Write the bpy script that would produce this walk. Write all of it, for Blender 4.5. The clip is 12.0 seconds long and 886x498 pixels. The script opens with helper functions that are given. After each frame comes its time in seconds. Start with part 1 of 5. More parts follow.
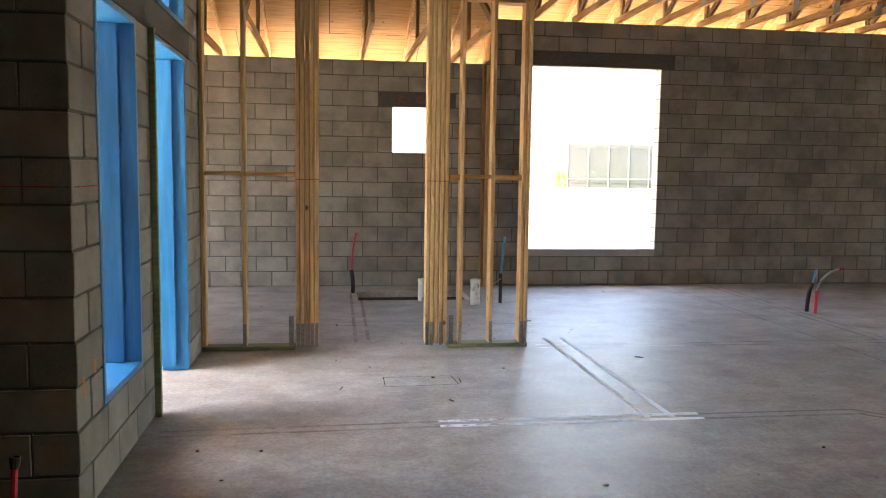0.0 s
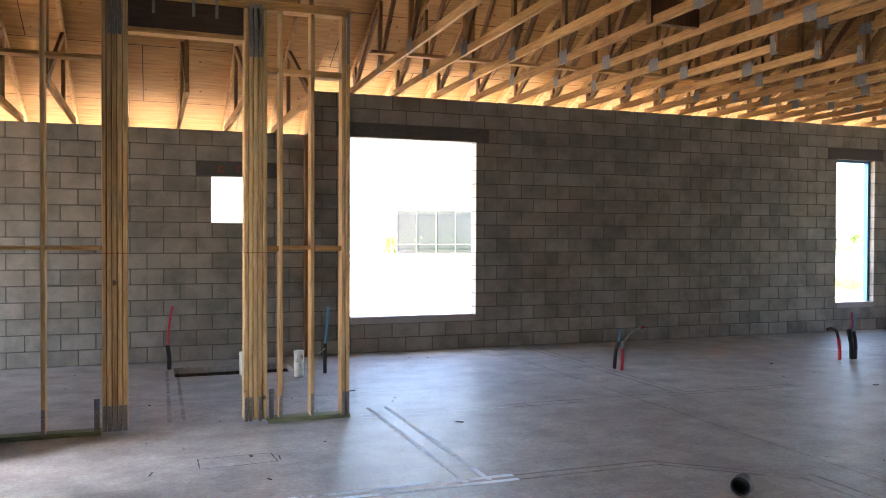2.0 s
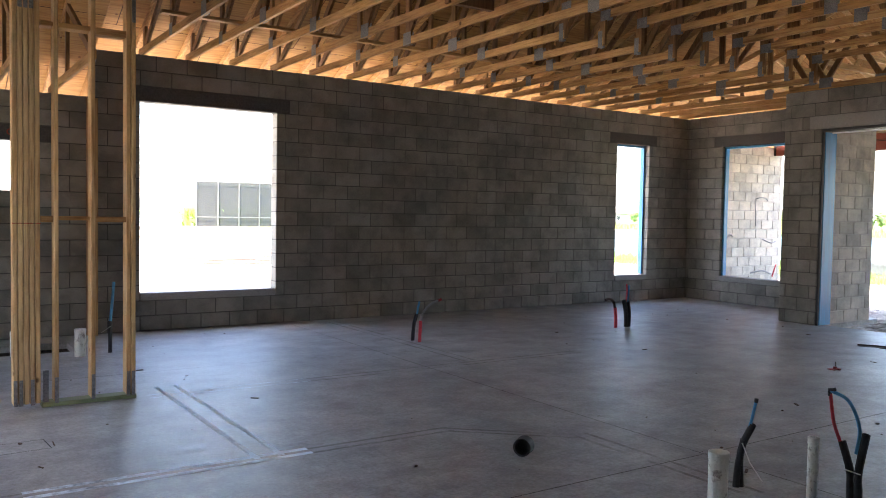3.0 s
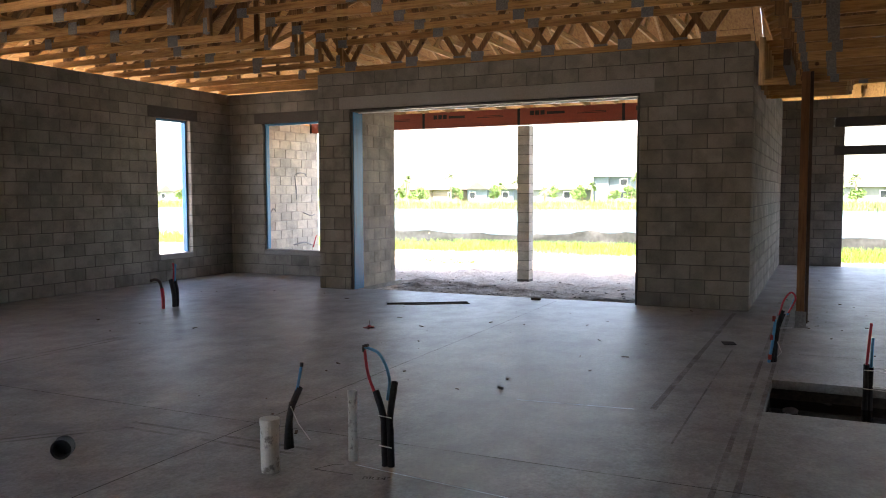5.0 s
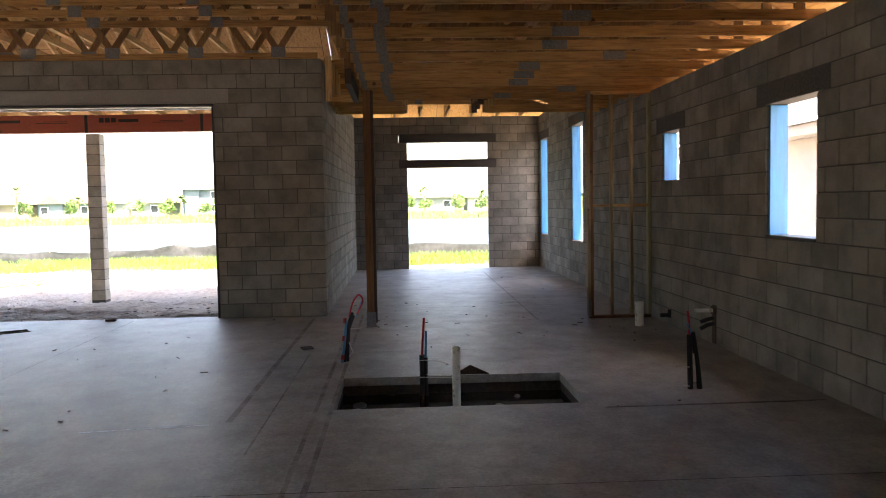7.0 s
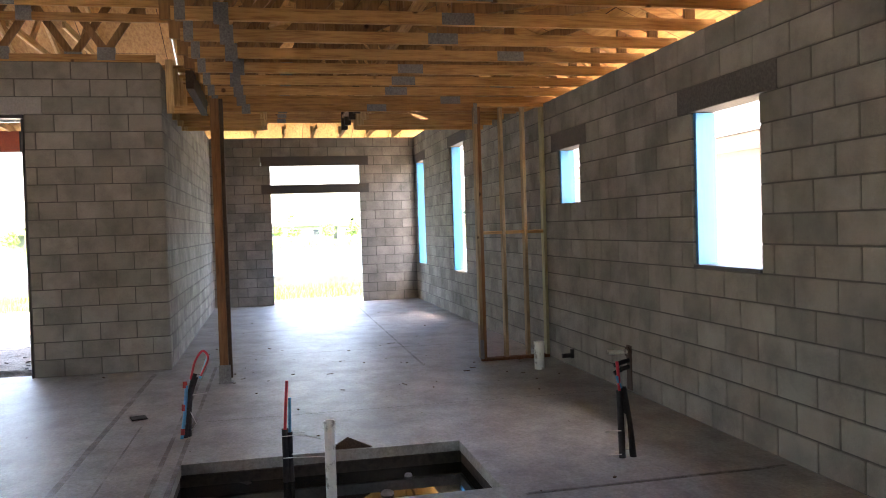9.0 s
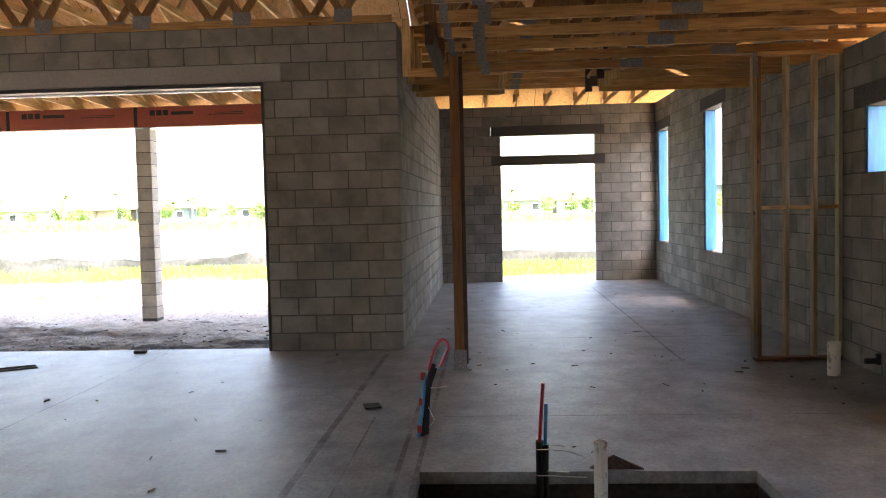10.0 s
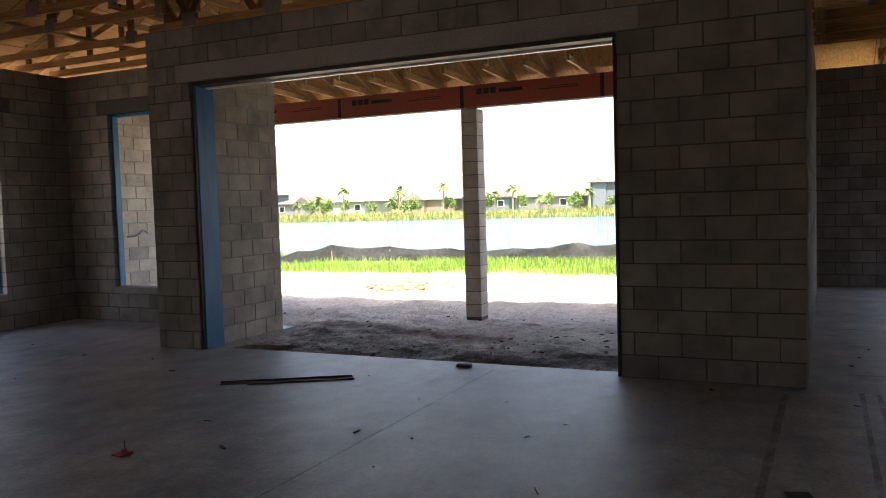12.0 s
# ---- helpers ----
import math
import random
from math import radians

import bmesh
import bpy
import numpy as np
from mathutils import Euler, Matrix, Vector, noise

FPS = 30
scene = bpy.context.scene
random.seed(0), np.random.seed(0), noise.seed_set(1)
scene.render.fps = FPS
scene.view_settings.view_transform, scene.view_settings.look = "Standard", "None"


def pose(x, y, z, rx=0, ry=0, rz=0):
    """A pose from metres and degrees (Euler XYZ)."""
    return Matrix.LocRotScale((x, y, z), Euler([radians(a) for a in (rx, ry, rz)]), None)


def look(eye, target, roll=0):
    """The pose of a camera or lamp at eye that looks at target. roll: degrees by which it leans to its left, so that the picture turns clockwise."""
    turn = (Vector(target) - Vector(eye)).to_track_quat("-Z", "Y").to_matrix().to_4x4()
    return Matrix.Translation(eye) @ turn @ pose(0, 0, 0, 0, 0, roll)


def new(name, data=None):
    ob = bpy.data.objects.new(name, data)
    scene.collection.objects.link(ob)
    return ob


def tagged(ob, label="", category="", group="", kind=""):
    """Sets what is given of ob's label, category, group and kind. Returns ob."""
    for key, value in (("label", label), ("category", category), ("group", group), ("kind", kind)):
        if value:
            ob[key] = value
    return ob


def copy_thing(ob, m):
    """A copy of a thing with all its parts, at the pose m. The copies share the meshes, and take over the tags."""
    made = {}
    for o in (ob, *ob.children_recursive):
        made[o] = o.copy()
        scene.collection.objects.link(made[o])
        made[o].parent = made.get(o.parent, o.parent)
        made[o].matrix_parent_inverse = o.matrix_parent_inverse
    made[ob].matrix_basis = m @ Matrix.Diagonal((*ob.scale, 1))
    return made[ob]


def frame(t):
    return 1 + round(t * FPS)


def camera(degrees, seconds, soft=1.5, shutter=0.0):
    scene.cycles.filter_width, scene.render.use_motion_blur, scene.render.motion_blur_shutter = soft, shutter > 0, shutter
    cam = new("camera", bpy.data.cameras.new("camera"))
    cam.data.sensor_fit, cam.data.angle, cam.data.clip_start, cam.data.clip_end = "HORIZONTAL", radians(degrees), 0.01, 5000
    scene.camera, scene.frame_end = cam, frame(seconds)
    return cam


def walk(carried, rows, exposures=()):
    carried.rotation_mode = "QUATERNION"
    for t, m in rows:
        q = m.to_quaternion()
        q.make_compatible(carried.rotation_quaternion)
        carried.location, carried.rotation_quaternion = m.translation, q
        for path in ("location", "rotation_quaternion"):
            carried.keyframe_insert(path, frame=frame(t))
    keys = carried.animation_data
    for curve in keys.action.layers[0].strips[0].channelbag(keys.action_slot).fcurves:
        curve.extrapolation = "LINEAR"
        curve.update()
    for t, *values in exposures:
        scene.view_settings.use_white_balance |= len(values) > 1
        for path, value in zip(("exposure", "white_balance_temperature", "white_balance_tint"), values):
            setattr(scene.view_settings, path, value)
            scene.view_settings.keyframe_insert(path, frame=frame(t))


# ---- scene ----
cam = camera(57.5, 12.0, soft=1.0)
PATH = [
    (0, (0.024, 0.105, 1.595), (0.298, 2.077, 1.401), 0.8),
    (0.5, (0.017, 0.091, 1.629), (0.285, 2.071, 1.547), 0.8),
    (1, (0.025, 0.068, 1.629), (0.337, 2.043, 1.613), 0.7),
    (1.5, (0.068, 0.052, 1.635), (0.53, 1.998, 1.623), 0.4),
    (2, (0.113, 0.026, 1.637), (0.789, 1.908, 1.609), 0.2),
    (2.5, (0.174, -0.007, 1.63), (1.062, 1.784, 1.571), 0.6),
    (4.5, (0.2, 0.009, 1.634), (1.872, 1.1, 1.508), 0.5),
    (5, (0.233, -0.008, 1.62), (2.038, 0.845, 1.484), -0.2),
    (5.5, (0.268, -0.059, 1.616), (2.155, 0.585, 1.46), -0.2),
    (6, (0.279, -0.106, 1.614), (2.219, 0.352, 1.448), -0.4),
    (6.5, (0.293, -0.16, 1.605), (2.274, 0.077, 1.462), -0.7),
    (7, (0.332, -0.187, 1.599), (2.326, -0.289, 1.484), -1.0),
    (8.8, (1.626, -0.312, 1.625), (3.567, -0.79, 1.559), -1.9),
    (9, (1.838, -0.29, 1.607), (3.793, -0.71, 1.552), -1.8),
    (9.5, (2.339, -0.221, 1.629), (4.336, -0.315, 1.584), -1.7),
    (10, (2.918, -0.075, 1.596), (4.912, 0.038, 1.493), -1.3),
    (10.5, (3.497, 0.067, 1.539), (5.455, 0.428, 1.352), -1.0),
    (11, (3.917, 0.311, 1.556), (5.817, 0.89, 1.324), -1.1),
    (11.5, (4.441, 0.561, 1.581), (6.294, 1.277, 1.356), -2.2),
    (12, (4.819, 0.77, 1.589), (6.623, 1.625, 1.478), -1.7),
]
EXPOSURES = [
    (0.0, 4.75, 7900, 14), (1.0, 4.8, 7500, 14), (2.0, 4.55, 6900, 14), (2.5, 4.3, 6600, 14), (4.5, 3.7, 7300, 17), (5.5, 3.7, 7400, 19), (6.5, 3.65, 7550, 20), (7.0, 3.75, 7700, 20), (9.0, 4.85, 7200, 19),
    (9.5, 4.65, 7400, 19), (10.0, 4.25, 7550, 19), (10.5, 3.95, 7700, 19), (11.0, 3.45, 7800, 19), (11.5, 2.65, 7850, 19), (12.0, 2.55, 7600, 19),
]
walk(cam, [(t, look(eye, target, roll)) for t, eye, target, roll in PATH], EXPOSURES)

# ---- light ----
SUN_FROM = Vector((-0.40, -0.25, 1.0)).normalized()
world = bpy.data.worlds.new("sky")
scene.world = world
world.use_nodes = True
wn = world.node_tree
wn.nodes.clear()
sky = wn.nodes.new("ShaderNodeTexSky")
sky.sky_type = "NISHITA"
sky.sun_disc = False
sky.sun_elevation = math.asin(SUN_FROM.z)
sky.sun_rotation = math.atan2(SUN_FROM.x, SUN_FROM.y)
sky.air_density, sky.dust_density, sky.ozone_density = 1.0, 2.5, 1.0
bg = wn.nodes.new("ShaderNodeBackground")
bg.inputs["Strength"].default_value = 0.15
wout = wn.nodes.new("ShaderNodeOutputWorld")
wn.links.new(sky.outputs[0], bg.inputs[0])
wn.links.new(bg.outputs[0], wout.inputs[0])

sun_data = bpy.data.lights.new("sun", "SUN")
sun_data.energy = 4.5
sun_data.angle = radians(0.6)
sun_data.color = (1.0, 0.95, 0.87)
sun = new("sun", sun_data)
sun.matrix_world = look(SUN_FROM * 60, (0, 0, 0))


# ---- materials ----
def srgb(r, g, b):
    return tuple(((c / 255) / 12.92 if c / 255 <= 0.04045 else ((c / 255 + 0.055) / 1.055) ** 2.4) for c in (r, g, b)) + (1,)


class Nodes:
    """Small helper round a node tree."""

    def __init__(self, name):
        self.mat = bpy.data.materials.new(name)
        self.mat.use_nodes = True
        self.t = self.mat.node_tree
        self.bsdf = self.t.nodes["Principled BSDF"]
        self.out = self.t.nodes["Material Output"]

    def node(self, kind, **settings):
        n = self.t.nodes.new(kind)
        for k, v in settings.items():
            n.inputs[k.replace("_", " ")].default_value = v
        return n

    def link(self, a, b):
        self.t.links.new(a, b)

    def coords(self):
        return self.node("ShaderNodeTexCoord").outputs["Object"]

    def position(self):
        return self.node("ShaderNodeNewGeometry").outputs["Position"]

    def noise(self, vec, scale, detail=4.0, rough=0.55, stretch=None):
        if stretch:
            mp = self.node("ShaderNodeMapping")
            mp.inputs["Scale"].default_value = stretch
            self.link(vec, mp.inputs["Vector"])
            vec = mp.outputs[0]
        n = self.node("ShaderNodeTexNoise", Scale=scale, Detail=detail, Roughness=rough)
        self.link(vec, n.inputs["Vector"])
        return n.outputs["Fac"]

    def ramp(self, fac, stops):
        r = self.node("ShaderNodeValToRGB")
        e = r.color_ramp.elements
        while len(e) < len(stops):
            e.new(0.5)
        for el, (p, c) in zip(e, stops):
            el.position = p
            el.color = c if len(c) == 4 else (*c, 1)
        self.link(fac, r.inputs[0])
        return r.outputs[0]

    def mix(self, a, b, fac, mode="MIX"):
        m = self.t.nodes.new("ShaderNodeMix")
        m.data_type = "RGBA"
        m.blend_type = mode
        for sock, val in ((m.inputs[0], fac), (m.inputs[6], a), (m.inputs[7], b)):
            if isinstance(val, (int, float, tuple)):
                sock.default_value = val
            else:
                self.link(val, sock)
        return m.outputs[2]

    def math(self, op, a, b=0.5):
        m = self.t.nodes.new("ShaderNodeMath")
        m.operation = op
        for sock, val in zip(m.inputs, (a, b)):
            if isinstance(val, (int, float)):
                sock.default_value = val
            else:
                self.link(val, sock)
        return m.outputs[0]

    def finish(self, colour, rough=0.8, bump=None, strength=0.3, distance=0.01, metal=0.0, spec=0.5):
        for sock, val in (("Base Color", colour), ("Roughness", rough)):
            if isinstance(val, (int, float, tuple)):
                self.bsdf.inputs[sock].default_value = val
            else:
                self.link(val, self.bsdf.inputs[sock])
        self.bsdf.inputs["Metallic"].default_value = metal
        self.bsdf.inputs["Specular IOR Level"].default_value = spec
        if bump is not None:
            b = self.node("ShaderNodeBump", Strength=strength, Distance=distance)
            self.link(bump, b.inputs["Height"])
            self.link(b.outputs[0], self.bsdf.inputs["Normal"])
        return self.mat


def block_material(name, tone, island=False):
    n = Nodes(name)
    p = n.position()
    if island:
        rnd = n.node("ShaderNodeNewGeometry").outputs["Random Per Island"]
    else:
        rnd = n.node("ShaderNodeObjectInfo").outputs["Random"]
    d = tuple(c * 0.80 for c in tone)
    l = tuple(c * 1.14 for c in tone)
    base = n.ramp(rnd, [(0.0, d), (0.45, tone), (0.8, tuple(c * 1.05 for c in tone)), (1.0, l)])
    grain = n.noise(p, 220.0, 3.0, 0.7)
    blot = n.noise(p, 3.2, 5.0, 0.6)
    c = n.mix(base, n.ramp(grain, [(0.28, (0.45, 0.45, 0.45)), (0.6, (1.15, 1.14, 1.11))]), 0.7, "MULTIPLY")
    c = n.mix(c, n.ramp(blot, [(0.3, (0.60, 0.60, 0.61)), (0.62, (1.14, 1.13, 1.10))]), 0.8, "MULTIPLY")
    h = n.math("ADD", grain, n.math("MULTIPLY", n.noise(p, 60.0, 2.0), 0.6))
    return n.finish(c, 0.92, h, 0.5, 0.004, spec=0.2)


BLOCK = (0.270, 0.262, 0.240)
m_block = block_material("concrete_block", BLOCK)
m_block_joined = block_material("concrete_block_run", BLOCK, True)
# Terrace block made paler in colour to stand for extra bounce light there.
BLOCK_LIT = (0.54, 0.515, 0.46)
m_block_lit = block_material("terrace_lit_block", BLOCK_LIT)
m_block_lit_joined = block_material("terrace_lit_block_run", BLOCK_LIT, True)


def plain(name, colour, rough=0.8, scale=40.0, vary=0.25, bump=0.2, big=2.0, metal=0.0, spec=0.4):
    n = Nodes(name)
    p = n.position()
    a = n.noise(p, scale, 4.0)
    b = n.noise(p, big, 4.0)
    lo = tuple(c * (1 - vary) for c in colour[:3])
    hi = tuple(min(1, c * (1 + vary)) for c in colour[:3])
    c = n.mix(n.ramp(a, [(0.3, lo), (0.7, hi)]), n.ramp(b, [(0.3, (0.8, 0.8, 0.8)), (0.7, (1.08, 1.08, 1.08))]), 0.7, "MULTIPLY")
    r = n.ramp(b, [(0.3, (rough * 0.85,) * 3), (0.7, (min(1, rough * 1.12),) * 3)])
    return n.finish(c, r, a, bump, 0.004, metal, spec)


m_mortar = plain("mortar", (0.10, 0.097, 0.09), 0.95, 90.0, 0.25, 0.5)
# Joints lightened to go with the brightened terrace block.
m_mortar_lit = plain("terrace_lit_mortar", (0.42, 0.40, 0.36), 0.95, 90.0, 0.25, 0.5)
m_lintel_dark = plain("precast_lintel", (0.085, 0.082, 0.078), 0.9, 60.0, 0.3, 0.3, 1.5)
m_lintel = plain("smooth_concrete", (0.32, 0.31, 0.29), 0.85, 50.0, 0.12, 0.3, 1.2)
m_sill = plain("sill_concrete", (0.30, 0.295, 0.28), 0.85, 60.0, 0.2, 0.3)
m_black = plain("black_foam", (0.018, 0.018, 0.02), 0.7, 60.0, 0.3, 0.3)
m_dark_strip = plain("dark_frame_metal", (0.02, 0.021, 0.022), 0.5, 50.0, 0.3, 0.1)
m_red = plain("red_tubing", (0.55, 0.022, 0.045), 0.35, 30.0, 0.15, 0.05, spec=0.5)
m_blue_tube = plain("blue_tubing", (0.05, 0.27, 0.52), 0.35, 30.0, 0.15, 0.05, spec=0.5)
m_white_tie = plain("white_plastic", (0.75, 0.75, 0.72), 0.45, 30.0, 0.05, 0.05)
m_steel = plain("galvanised_steel", (0.22, 0.22, 0.22), 0.55, 70.0, 0.3, 0.1, 6.0, metal=0.45)
m_bright_strip = plain("bright_metal_strip", (0.72, 0.73, 0.74), 0.35, 50.0, 0.1, 0.1, metal=0.3)
m_rust = plain("rusty_steel", (0.07, 0.045, 0.035), 0.8, 80.0, 0.4, 0.5)
m_hose = plain("grey_conduit", (0.25, 0.25, 0.26), 0.5, 40.0, 0.2, 0.1)
m_red_cap = plain("dark_red_plastic", (0.30, 0.03, 0.03), 0.5, 40.0, 0.2, 0.1)
m_dark_scrap = plain("dark_scrap", (0.03, 0.03, 0.03), 0.8, 60.0, 0.4, 0.3)
m_wood_scrap = plain("brown_debris", (0.10, 0.065, 0.045), 0.9, 80.0, 0.4, 0.5)
m_stucco = plain("white_stucco", (0.80, 0.79, 0.76), 0.9, 60.0, 0.05, 0.3)
m_stucco_tan = plain("warm_grey_stucco", (0.36, 0.34, 0.31), 0.9, 60.0, 0.05, 0.3)
m_trunk = plain("palm_bark", (0.22, 0.17, 0.12), 0.95, 20.0, 0.3, 0.5)
m_stake = plain("weathered_stake", (0.30, 0.24, 0.17), 0.9, 40.0, 0.3, 0.3)
m_fence = plain("black_silt_fabric", (0.03, 0.033, 0.033), 0.6, 8.0, 0.35, 0.1, 1.2)


def wood_material(name, tone, dark, axis_stretch):
    n = Nodes(name)
    p = n.coords()
    rnd = n.node("ShaderNodeObjectInfo").outputs["Random"]
    off = n.node("ShaderNodeVectorMath")
    off.operation = "ADD"
    n.link(p, off.inputs[0])
    n.link(rnd, off.inputs[1])
    v = off.outputs[0]
    grain = n.noise(v, 9.0, 5.0, 0.65, axis_stretch)
    vor = n.node("ShaderNodeTexVoronoi", Scale=2.8)
    n.link(v, vor.inputs["Vector"])
    knot = n.ramp(vor.outputs["Distance"], [(0.045, (0.14, 0.085, 0.05)), (0.085, (1, 1, 1))])
    c = n.ramp(grain, [(0.25, dark), (0.55, tone), (0.8, tuple(min(1, x * 1.15) for x in tone))])
    c = n.mix(c, knot, 0.85, "MULTIPLY")
    c = n.mix(c, n.ramp(rnd, [(0.0, (0.78, 0.72, 0.66)), (0.5, (1, 1, 1)), (1.0, (1.12, 1.10, 1.04))]), 1.0, "MULTIPLY")
    c = n.mix(c, n.ramp(n.noise(v, 1.7, 4.0), [(0.35, (0.72, 0.68, 0.64)), (0.6, (1.05, 1.05, 1.05))]), 0.6, "MULTIPLY")
    return n.finish(c, 0.72, grain, 0.25, 0.003, spec=0.3)


# Rafter pine lightened in colour for light lacking under the terrace roof.
m_rafter_lit = wood_material("lit_pine_rafter", (0.64, 0.44, 0.22), (0.36, 0.20, 0.08), (0.35, 5.0, 5.0))
PINE, PINE_D = (0.51, 0.30, 0.125), (0.25, 0.12, 0.042)
m_stud = wood_material("pine_upright", (0.62, 0.43, 0.225), (0.30, 0.165, 0.07), (6.0, 6.0, 0.3))
m_pine_y = wood_material("pine_lengthways", PINE, PINE_D, (5.0, 0.35, 5.0))
m_pine_x = wood_material("pine_crossways", PINE, PINE_D, (0.35, 5.0, 5.0))
# Web pine darkened in colour to stand for the dim attic.
m_web_shaded = wood_material("attic_shade_pine_web", (0.27, 0.155, 0.07), (0.13, 0.07, 0.03), (5.0, 5.0, 0.5))
m_old_stud = wood_material("weathered_pine_stud", (0.31, 0.225, 0.135), (0.15, 0.10, 0.055), (5.0, 5.0, 0.35))
m_brown_post = wood_material("treated_brown_post", (0.215, 0.11, 0.05), (0.10, 0.048, 0.022), (5.0, 5.0, 0.35))
m_beam_dark = wood_material("dark_laminated_beam", (0.075, 0.05, 0.034), (0.04, 0.027, 0.02), (0.35, 5.0, 5.0))
m_green_plate = wood_material("green_treated_plate", (0.20, 0.24, 0.14), (0.10, 0.13, 0.07), (0.35, 5.0, 5.0))
m_green_stud = wood_material("green_treated_stud", (0.38, 0.36, 0.22), (0.24, 0.22, 0.12), (5.0, 5.0, 0.35))


def pvc_material():
    n = Nodes("white_pvc")
    p = n.position()
    smear = n.noise(p, 13.0, 5.0, 0.7, (1.0, 1.0, 0.8))
    fine = n.noise(p, 70.0, 3.0, 0.6)
    c = n.ramp(fine, [(0.3, (0.72, 0.745, 0.71)), (0.7, (0.82, 0.84, 0.80))])
    c = n.mix(c, (0.16, 0.15, 0.13, 1), n.ramp(smear, [(0.54, (0, 0, 0)), (0.63, (0.7, 0.7, 0.7))]))
    return n.finish(c, n.ramp(smear, [(0.4, (0.35,) * 3), (0.7, (0.75,) * 3)]), fine, 0.05, 0.002, spec=0.5)


m_pvc = pvc_material()


def blue_material():
    n = Nodes("blue_membrane_paint")
    p = n.position()
    brush = n.noise(p, 14.0, 5.0, 0.6, (1.0, 1.0, 0.12))
    c = n.ramp(brush, [(0.25, (0.004, 0.115, 0.28)), (0.55, (0.007, 0.19, 0.45)), (0.85, (0.03, 0.29, 0.58))])
    return n.finish(c, n.ramp(brush, [(0.3, (0.28,) * 3), (0.7, (0.5,) * 3)]), brush, 0.3, 0.004, spec=0.5)


m_blue = blue_material()


def ply_material():
    n = Nodes("pine_plywood_sheathing")
    p = n.position()
    grain = n.noise(p, 6.0, 6.0, 0.65, (0.35, 5.0, 5.0))
    c = n.ramp(grain, [(0.25, (0.25, 0.115, 0.035)), (0.55, (0.46, 0.25, 0.085)), (0.85, (0.58, 0.345, 0.135))])
    vor = n.node("ShaderNodeTexVoronoi", Scale=3.6)
    n.link(p, vor.inputs["Vector"])
    c = n.mix(c, n.ramp(vor.outputs["Distance"], [(0.05, (0.25, 0.14, 0.07)), (0.085, (1, 1, 1))]), 0.8, "MULTIPLY")
    br = n.node("ShaderNodeTexBrick", Scale=1.0, Mortar_Size=0.006, Brick_Width=2.44, Row_Height=1.12)
    br.inputs["Color1"].default_value = (0.92, 0.92, 0.92, 1)
    br.inputs["Color2"].default_value = (1.05, 1.03, 1.0, 1)
    br.inputs["Mortar"].default_value = (0.18, 0.13, 0.10, 1)
    n.link(p, br.inputs["Vector"])
    c = n.mix(c, br.outputs["Color"], 1.0, "MULTIPLY")
    return n.finish(c, 0.75, grain, 0.2, 0.003, spec=0.3)


m_ply = ply_material()


def floor_material():
    n = Nodes("trowelled_concrete_slab")
    p = n.position()
    big = n.noise(p, 0.55, 5.0, 0.6)
    mid = n.noise(p, 2.6, 6.0, 0.65, (1.0, 1.05, 1.0))
    fine = n.noise(p, 45.0, 4.0, 0.6)
    sweep = n.noise(p, 3.0, 4.0, 0.6, (0.7, 1.2, 1.0))
    c = n.ramp(big, [(0.3, (0.265, 0.268, 0.260)), (0.55, (0.345, 0.348, 0.337)), (0.75, (0.415, 0.417, 0.403))])
    c = n.mix(c, n.ramp(mid, [(0.3, (0.70, 0.69, 0.68)), (0.52, (1.0, 1.0, 1.0)), (0.70, (1.18, 1.18, 1.18))]), 1.0, "MULTIPLY")
    c = n.mix(c, n.ramp(sweep, [(0.35, (0.84, 0.83, 0.82)), (0.65, (1.08, 1.08, 1.07))]), 0.7, "MULTIPLY")
    c = n.mix(c, n.ramp(fine, [(0.3, (0.78, 0.78, 0.78)), (0.7, (1.10, 1.10, 1.10))]), 0.9, "MULTIPLY")
    patch = n.noise(p, 7.5, 6.0, 0.7)
    c = n.mix(c, n.ramp(patch, [(0.34, (0.76, 0.75, 0.75)), (0.5, (1, 1, 1)), (0.66, (1.20, 1.20, 1.21))]), 0.85, "MULTIPLY")
    spots = n.noise(p, 11.0, 3.0, 0.7)
    c = n.mix(c, n.ramp(spots, [(0.24, (0.35, 0.32, 0.30)), (0.29, (1, 1, 1))]), 0.8, "MULTIPLY")
    scuff = n.noise(p, 24.0, 6.0, 0.75)
    c = n.mix(c, n.ramp(scuff, [(0.32, (0.74, 0.73, 0.72)), (0.5, (1, 1, 1)), (0.68, (1.16, 1.16, 1.17))]), 0.8, "MULTIPLY")
    splash = n.noise(p, 19.0, 4.0, 0.75, (1.0, 1.3, 1.0))
    c = n.mix(c, (0.50, 0.50, 0.48, 1), n.ramp(splash, [(0.66, (0, 0, 0)), (0.76, (0.4, 0.4, 0.4))]))
    rust = n.noise(p, 1.1, 5.0, 0.7)
    c = n.mix(c, (0.22, 0.14, 0.09, 1), n.ramp(rust, [(0.60, (0, 0, 0)), (0.76, (0.38, 0.38, 0.38))]))
    rough = n.ramp(patch, [(0.3, (0.38,) * 3), (0.55, (0.56,) * 3), (0.75, (0.72,) * 3)])
    h = n.math("ADD", n.math("MULTIPLY", fine, 0.5), n.math("MULTIPLY", n.noise(p, 130.0, 3.0), 0.5))
    return n.finish(c, rough, h, 0.10, 0.003, spec=0.42)


m_floor = floor_material()


